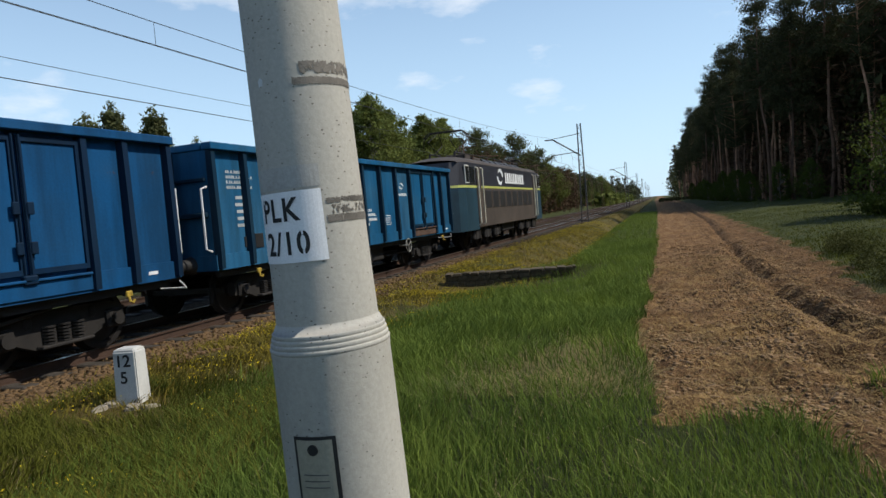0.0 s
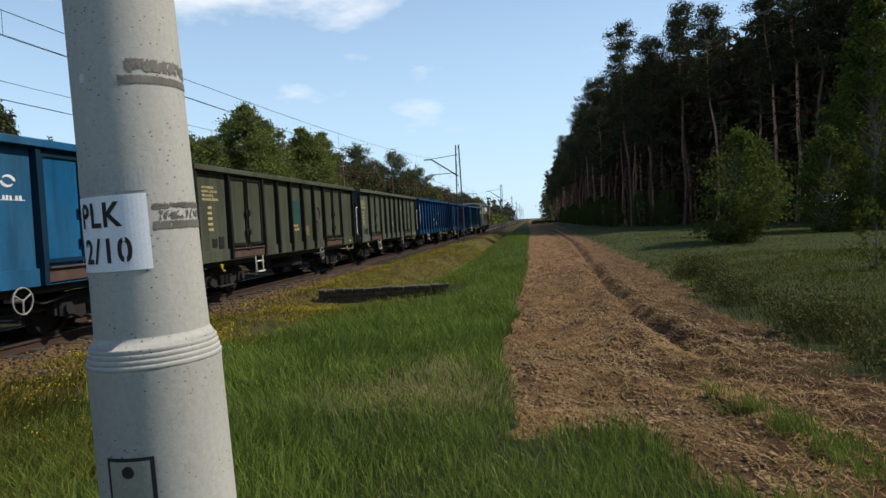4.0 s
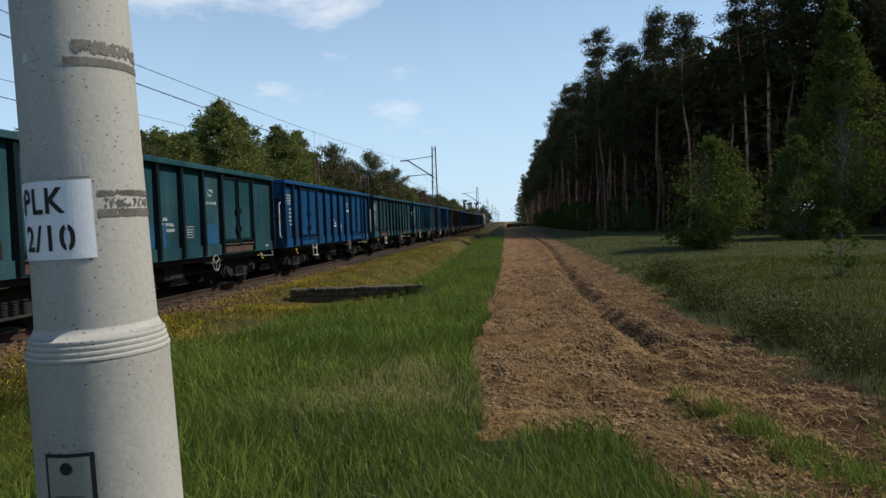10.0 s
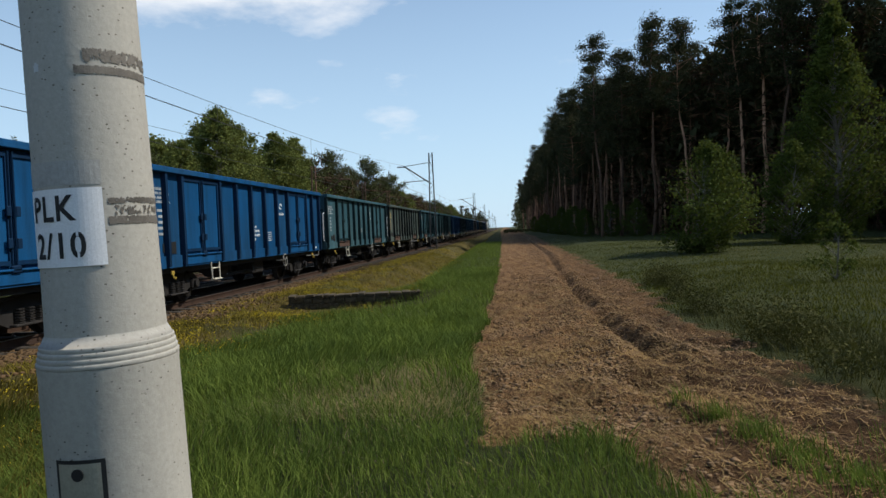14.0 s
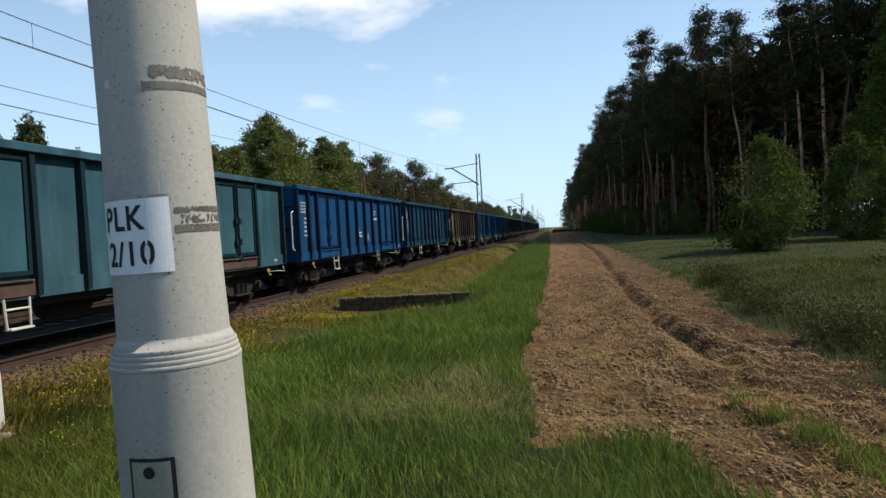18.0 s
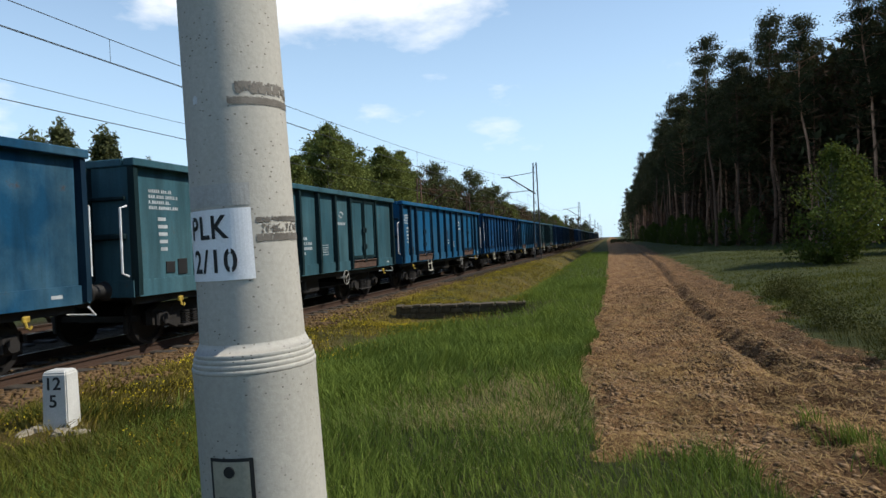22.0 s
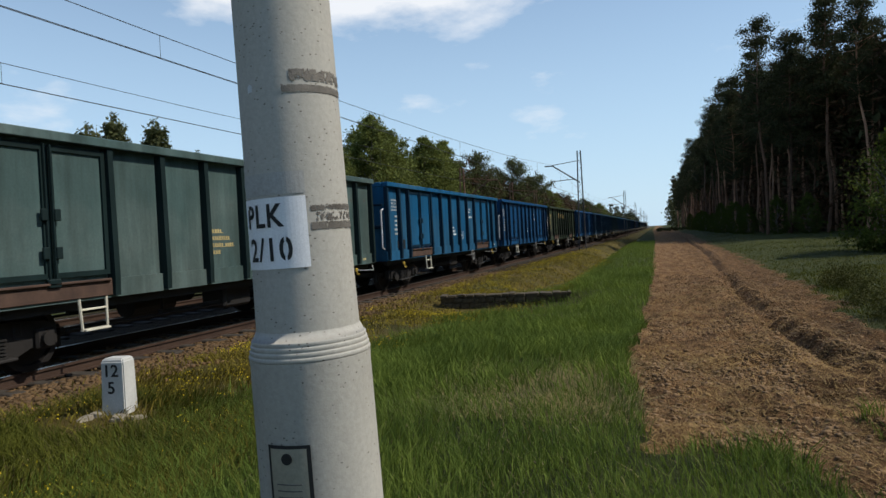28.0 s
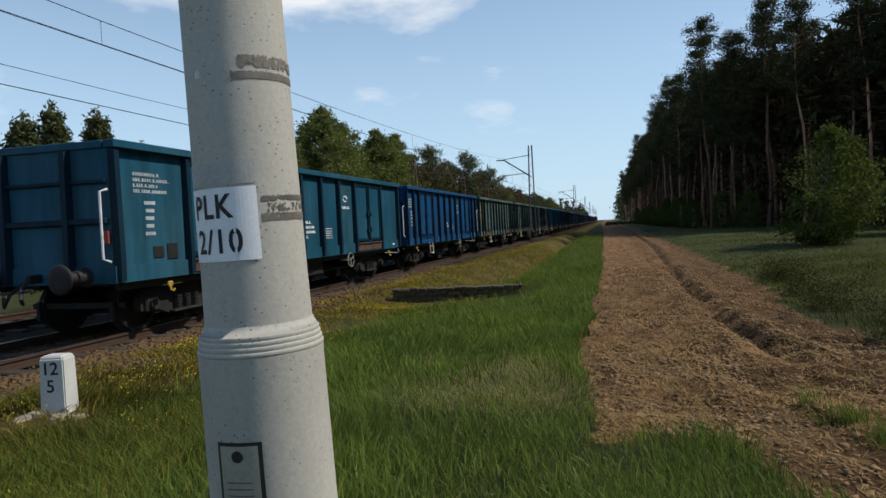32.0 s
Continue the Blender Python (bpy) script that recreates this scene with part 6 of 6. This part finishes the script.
gx, gy = spread_over(((26000, -5.6, 5.0, -3.5, 1.2), (8000, 2.2, 5.0, 1.2, 3.0), (62000, -5.4, 2.2, 1.2, 6.0), (56000, -5.0, 0.1, 6.0, 12.0), (34000, -4.4, 0.1, 12.0, 26.0), (18000, -3.4, 0.1, 26.0, 70.0)), green_rule)
tx, ty = [], []
for cx, cy, n, s in ((1.65, 5.57, 170, 0.09), (1.78, 5.05, 200, 0.1), (1.92, 4.65, 260, 0.12), (2.1, 4.25, 420, 0.17), (2.55, 4.3, 420, 0.22), (2.9, 4.7, 300, 0.2), (1.45, 5.9, 40, 0.06)):
    tx.append(gr.normal(cx, s, n))
    ty.append(gr.normal(cy, s, n))
gx, gy = np.concatenate([gx] + tx), np.concatenate([gy] + ty)
near = gy < 6.5
blades("grass", gx[near], gy[near], 0.17, 0.0036, GRASS, gr, 0.55, "fresh green grass round the pole")
blades("grass", gx[~near], gy[~near], 0.19, 0.0065, GRASS, gr, 0.55, "fresh green verge grass along the soil strip")

dx, dy = spread_over(((9000, -5.2, 1.8, 2.0, 9.0), (14000, -2.4, 0.2, 5.6, 8.6), (5000, -5.5, 0.0, 9, 20)), lambda x, y: (soil_cover(x, y) < 0.7) * np.clip(0.3 + 0.9 * np.exp(-(((x + 0.95) / 0.9) ** 2 + ((y - 7.0) / 1.4) ** 2)) + 0.4 * step(-x, 2.5, 4.5), 0, 1))
blades("dry_grass", dx, dy, 0.09, 0.004, DRYGRASS, gr, 2.2, "bleached dry grass among the green")


def weed_rule(x, y):
    edge = -4.4 + 0.9 * step(-y, -6.5, -4.0) + 0.6 * lattice(x, y, 1.3, 61) + 0.13 * np.clip(y - 8, 0, 12)
    return (x < edge + 0.6) * (1 - 0.7 * step(y, 15.2, 15.9) * (1 - step(y, 17.2, 17.5)) * step(-x, 1.5, 1.9)) * (1 - 0.93 * step(-from_track(x, y), 5.7, 6.3)) * (1 - step(-from_track(x, y), 6.6, 6.9)) * np.clip(0.55 + 0.7 * lattice(x, y, 0.9, 81), 0, 1)


ox, oy = spread_over(((26000, -6.4, -2.4, 1.6, 6.4),), lambda x, y: step(-x, 2.5, 3.6) * (np.hypot(x + 5.5, (y - 5.45) * 1.2) > 0.62) * (1 - 0.9 * step(-from_track(x, y), 5.0, 5.8)))
blades("olive_grass", ox, oy, 0.17, 0.0042, MEADOW, gr, 0.8, "olive spring grass between the pole and the railway")
wx, wy = spread_over(((30000, -7.6, -2.6, 2.0, 9.0), (30000, -7.4, -2.2, 9.0, 20.0), (26000, -7.2, -2.0, 20, 50), (9000, -6.8, -2.2, 50, 110)), weed_rule)
blades("weeds", wx, wy, 0.13, 0.008, WEEDS, gr, 0.8, "low olive weeds beside the ballast", "weeds")
fx, fy = spread_over(((700, -6.5, -3.6, 3.0, 9.0), (6500, -7.0, -2.4, 9.0, 22.0), (6500, -7.0, -2.2, 22, 55)), weed_rule)
fv, ff = cards(np.c_[fx, fy, ground_z(fx, fy) + 0.08], 0.022, 0.05, 4, gr, 0.5)
tagged(new("yellow_flowers", raw_mesh("yellow_flowers", fv, ff, PETALS)), "tiny yellow flowers in the weeds", "flowers", kind="stuff")


def meadow_rule(x, y):
    return (soil_cover(x, y) < 0.35) * (x > 1.6) * np.clip(0.7 + 0.5 * lattice(x, y, 1.5, 91), 0, 1)


mx, my = spread_over(((30000, 1.4, 8.0, 3.0, 10.0), (34000, 2.2, 12.0, 10.0, 22.0), (30000, 2.4, 22.0, 22.0, 48.0), (9000, 3, 14, 48, 90)), meadow_rule)
near = (my < 12) & (mx < 4.6)
blades("meadow_grass", mx[near], my[near], 0.22, 0.005, TALLWEED, gr, 0.6, "rough dark meadow grass", "grass")
blades("meadow_grass", mx[~near], my[~near], 0.085, 0.008, MEADOW, gr, 0.6, "rough meadow grass towards the wood", "grass")


def weed_plants():
    """Leafy weeds in clumps along the far side of the soil strip."""
    r = np.random.default_rng(57)
    centres, spreads = [], []
    for _ in range(620):
        y = 4.5 + 13.5 * r.uniform() ** 0.9
        x = float(np.interp(y, [4.5, 6.2, 8.1, 10, 17], [3.0, 3.2, 3.15, 2.95, 3.5])) + abs(r.normal(0, 0.5))
        h = r.uniform(0.1, 0.42) * (0.6 + 0.5 * (1 + float(lattice(np.array(x), np.array(y), 0.9, 58))))
        if float(lattice(np.array(x), np.array(y), 0.8, 59)) < 0.05:
            continue
        for u in np.linspace(0.3, 1, 4):
            centres.append([x + r.normal(0, 0.05), y + r.normal(0, 0.05), float(ground_z(x, y)) + h * u])
            spreads.append(0.07)
    v, f = cards(centres, 0.045, np.array(spreads), 14, r, 0.8, 0.35)
    return tagged(new("leafy_weeds", raw_mesh("leafy_weeds", v, f, TALLWEED)), "tangled leafy weeds along the soil strip", "weeds", kind="stuff")


weed_plants()

# straw and clods on the soil
sx, sy = spread_over(((52000, -0.6, 3.6, 3.2, 9.0), (30000, -0.6, 3.6, 9.0, 18.0)), lambda x, y: (soil_cover(x, y) > 0.3) * (1 - 0.8 * step(x, 1.2, 2.8)) * np.clip(0.65 + 0.6 * lattice(x, y * 0.6, 0.5, 95), 0.1, 1))
sn = len(sx)
sa = gr.uniform(0, math.pi, sn)
sl = gr.uniform(0.02, 0.075, sn)
sd = np.stack([np.cos(sa), np.sin(sa), gr.uniform(-0.35, 0.5, sn)], 1) * sl[:, None]
sw = np.stack([-np.sin(sa), np.cos(sa), 0 * sa], 1) * gr.uniform(0.0015, 0.004, sn)[:, None]
sb = np.stack([sx, sy, ground_z(sx, sy) + 0.006], 1)
sv = np.stack([sb - sd - sw, sb + sd - sw, sb + sd + sw, sb - sd + sw], 1).reshape(-1, 3)
tagged(new("straw", raw_mesh("straw", sv, np.arange(4 * sn).reshape(-1, 4), STRAW)), "bits of dry straw strewn over the soil", "straw", kind="stuff")


def lumps(name, xs, ys, size, mat, r, label, cat, sink=0.35):
    """Jittered boxes strewn over the ground."""
    n = len(xs)
    corner = np.array([(i, j, k) for i in (-1, 1) for j in (-1, 1) for k in (-1, 1)], float)
    s = size * r.uniform(0.5, 1.4, n)
    v = corner[None] * r.uniform(0.55, 1.1, (n, 8, 1)) * np.array([1, 1, 0.75]) * (s / 2)[:, None, None]
    a = r.uniform(0, math.pi, n)
    c, q = np.cos(a)[:, None], np.sin(a)[:, None]
    v = np.stack([v[..., 0] * c - v[..., 1] * q, v[..., 0] * q + v[..., 1] * c, v[..., 2]], -1)
    v = v + np.stack([xs, ys, ground_z(xs, ys) + s * (0.5 - sink)], 1)[:, None]
    quad = np.array([(0, 1, 3, 2), (4, 6, 7, 5), (0, 4, 5, 1), (2, 3, 7, 6), (0, 2, 6, 4), (1, 5, 7, 3)])
    f = (np.arange(n)[:, None, None] * 8 + quad[None]).reshape(-1, 4)
    return tagged(new(name, raw_mesh(name, v.reshape(-1, 3), f, mat)), label, cat, kind="stuff")


SOIL = plain("soil_clod", (0.19, 0.112, 0.05), 0.95, 0, 0.35, 12, 0.5)
cx, cy = spread_over(((15000, -0.5, 3.5, 3.2, 9.0), (14000, -0.5, 3.6, 9.0, 22.0)), lambda x, y: (soil_cover(x, y) > 0.4) * (1 - 0.85 * step(x, 0.8, 1.8) * (y < 8)) * np.clip(0.45 + 0.6 * lattice(x, y, 0.5, 21) + 0.6 * np.exp(-((x - furrow_x(y) - 0.35) / 0.35) ** 2), 0, 1))
big = gr.uniform(size=len(cx)) < 0.12
lumps("clods", cx[~big], cy[~big], 0.03, SOIL, gr, "crumbled clods of dry soil", "soil", 0.5)
lumps("clods", cx[big], cy[big], 0.048, SOIL, gr, "fist-sized clods of dry soil", "soil", 0.6)

bx, by = spread_over(((9000, -7.2, -5.2, 3.0, 12.0), (9000, -7.2, -5.1, 12.0, 30.0), (3000, -9.2, -7.3, 4.0, 14.0)), lambda x, y: (1 - step(x, -6.1, -5.4)) * 0.95 + 0.05)
bx = bx + track_x(by) + 8.18
lumps("ballast", bx, by, 0.06, STONE, gr, "rusty-stained ballast stones beside the rail", "ballast")

# ballast stones that can be told apart, and the sleepers, under the track
BALLAST = [stone_mesh("ballast_stone", 500 + k, STONE, 1.0) for k in range(6)]
for k in range(280):
    x, y = gr.uniform(-7.7, -6.6), gr.uniform(4.2, 12.5)
    s = gr.uniform(0.05, 0.085)
    part("ballast_stone", BALLAST[k % 6], None, near_track, at=pose(x, y, float(ground_z(x, y)) + 0.35 * s, *gr.uniform(0, 360, 3)) @ Matrix.Scale(s, 4))
SLEEP = sleeper_mesh()
for k in range(150):
    part("sleeper", SLEEP, None, near_track, at=on_track(-6 + 0.6 * k))
for k in range(60):
    part("sleeper", SLEEP, None, far_track, at=on_track(2 + 0.6 * k) @ pose(-TRACKS_APART, 0, 0))


# ---- what moves ----
def run_at(t):
    return float(np.interp(t, [r[0] for r in RUN], [r[1] for r in RUN]))


def motions():
    for thing, y in WAGONS + [(LOCO, LOCO_Y)]:
        walk(thing, [(t, on_track(y + s)) for t, s in RUN])
    for (along, radius), sets in WHEELS.items():
        first = sets[0]
        rows = [(k / FPS, pose(0, along, radius, -math.degrees(run_at(k / FPS) / radius), 0, 0)) for k in range(32 * FPS + 1)]
        walk(first, rows)
        for other in sets[1:]:
            other.rotation_mode = "QUATERNION"
            keys = other.animation_data_create()
            keys.action = first.animation_data.action
            keys.action_slot = first.animation_data.action_slot


motions()
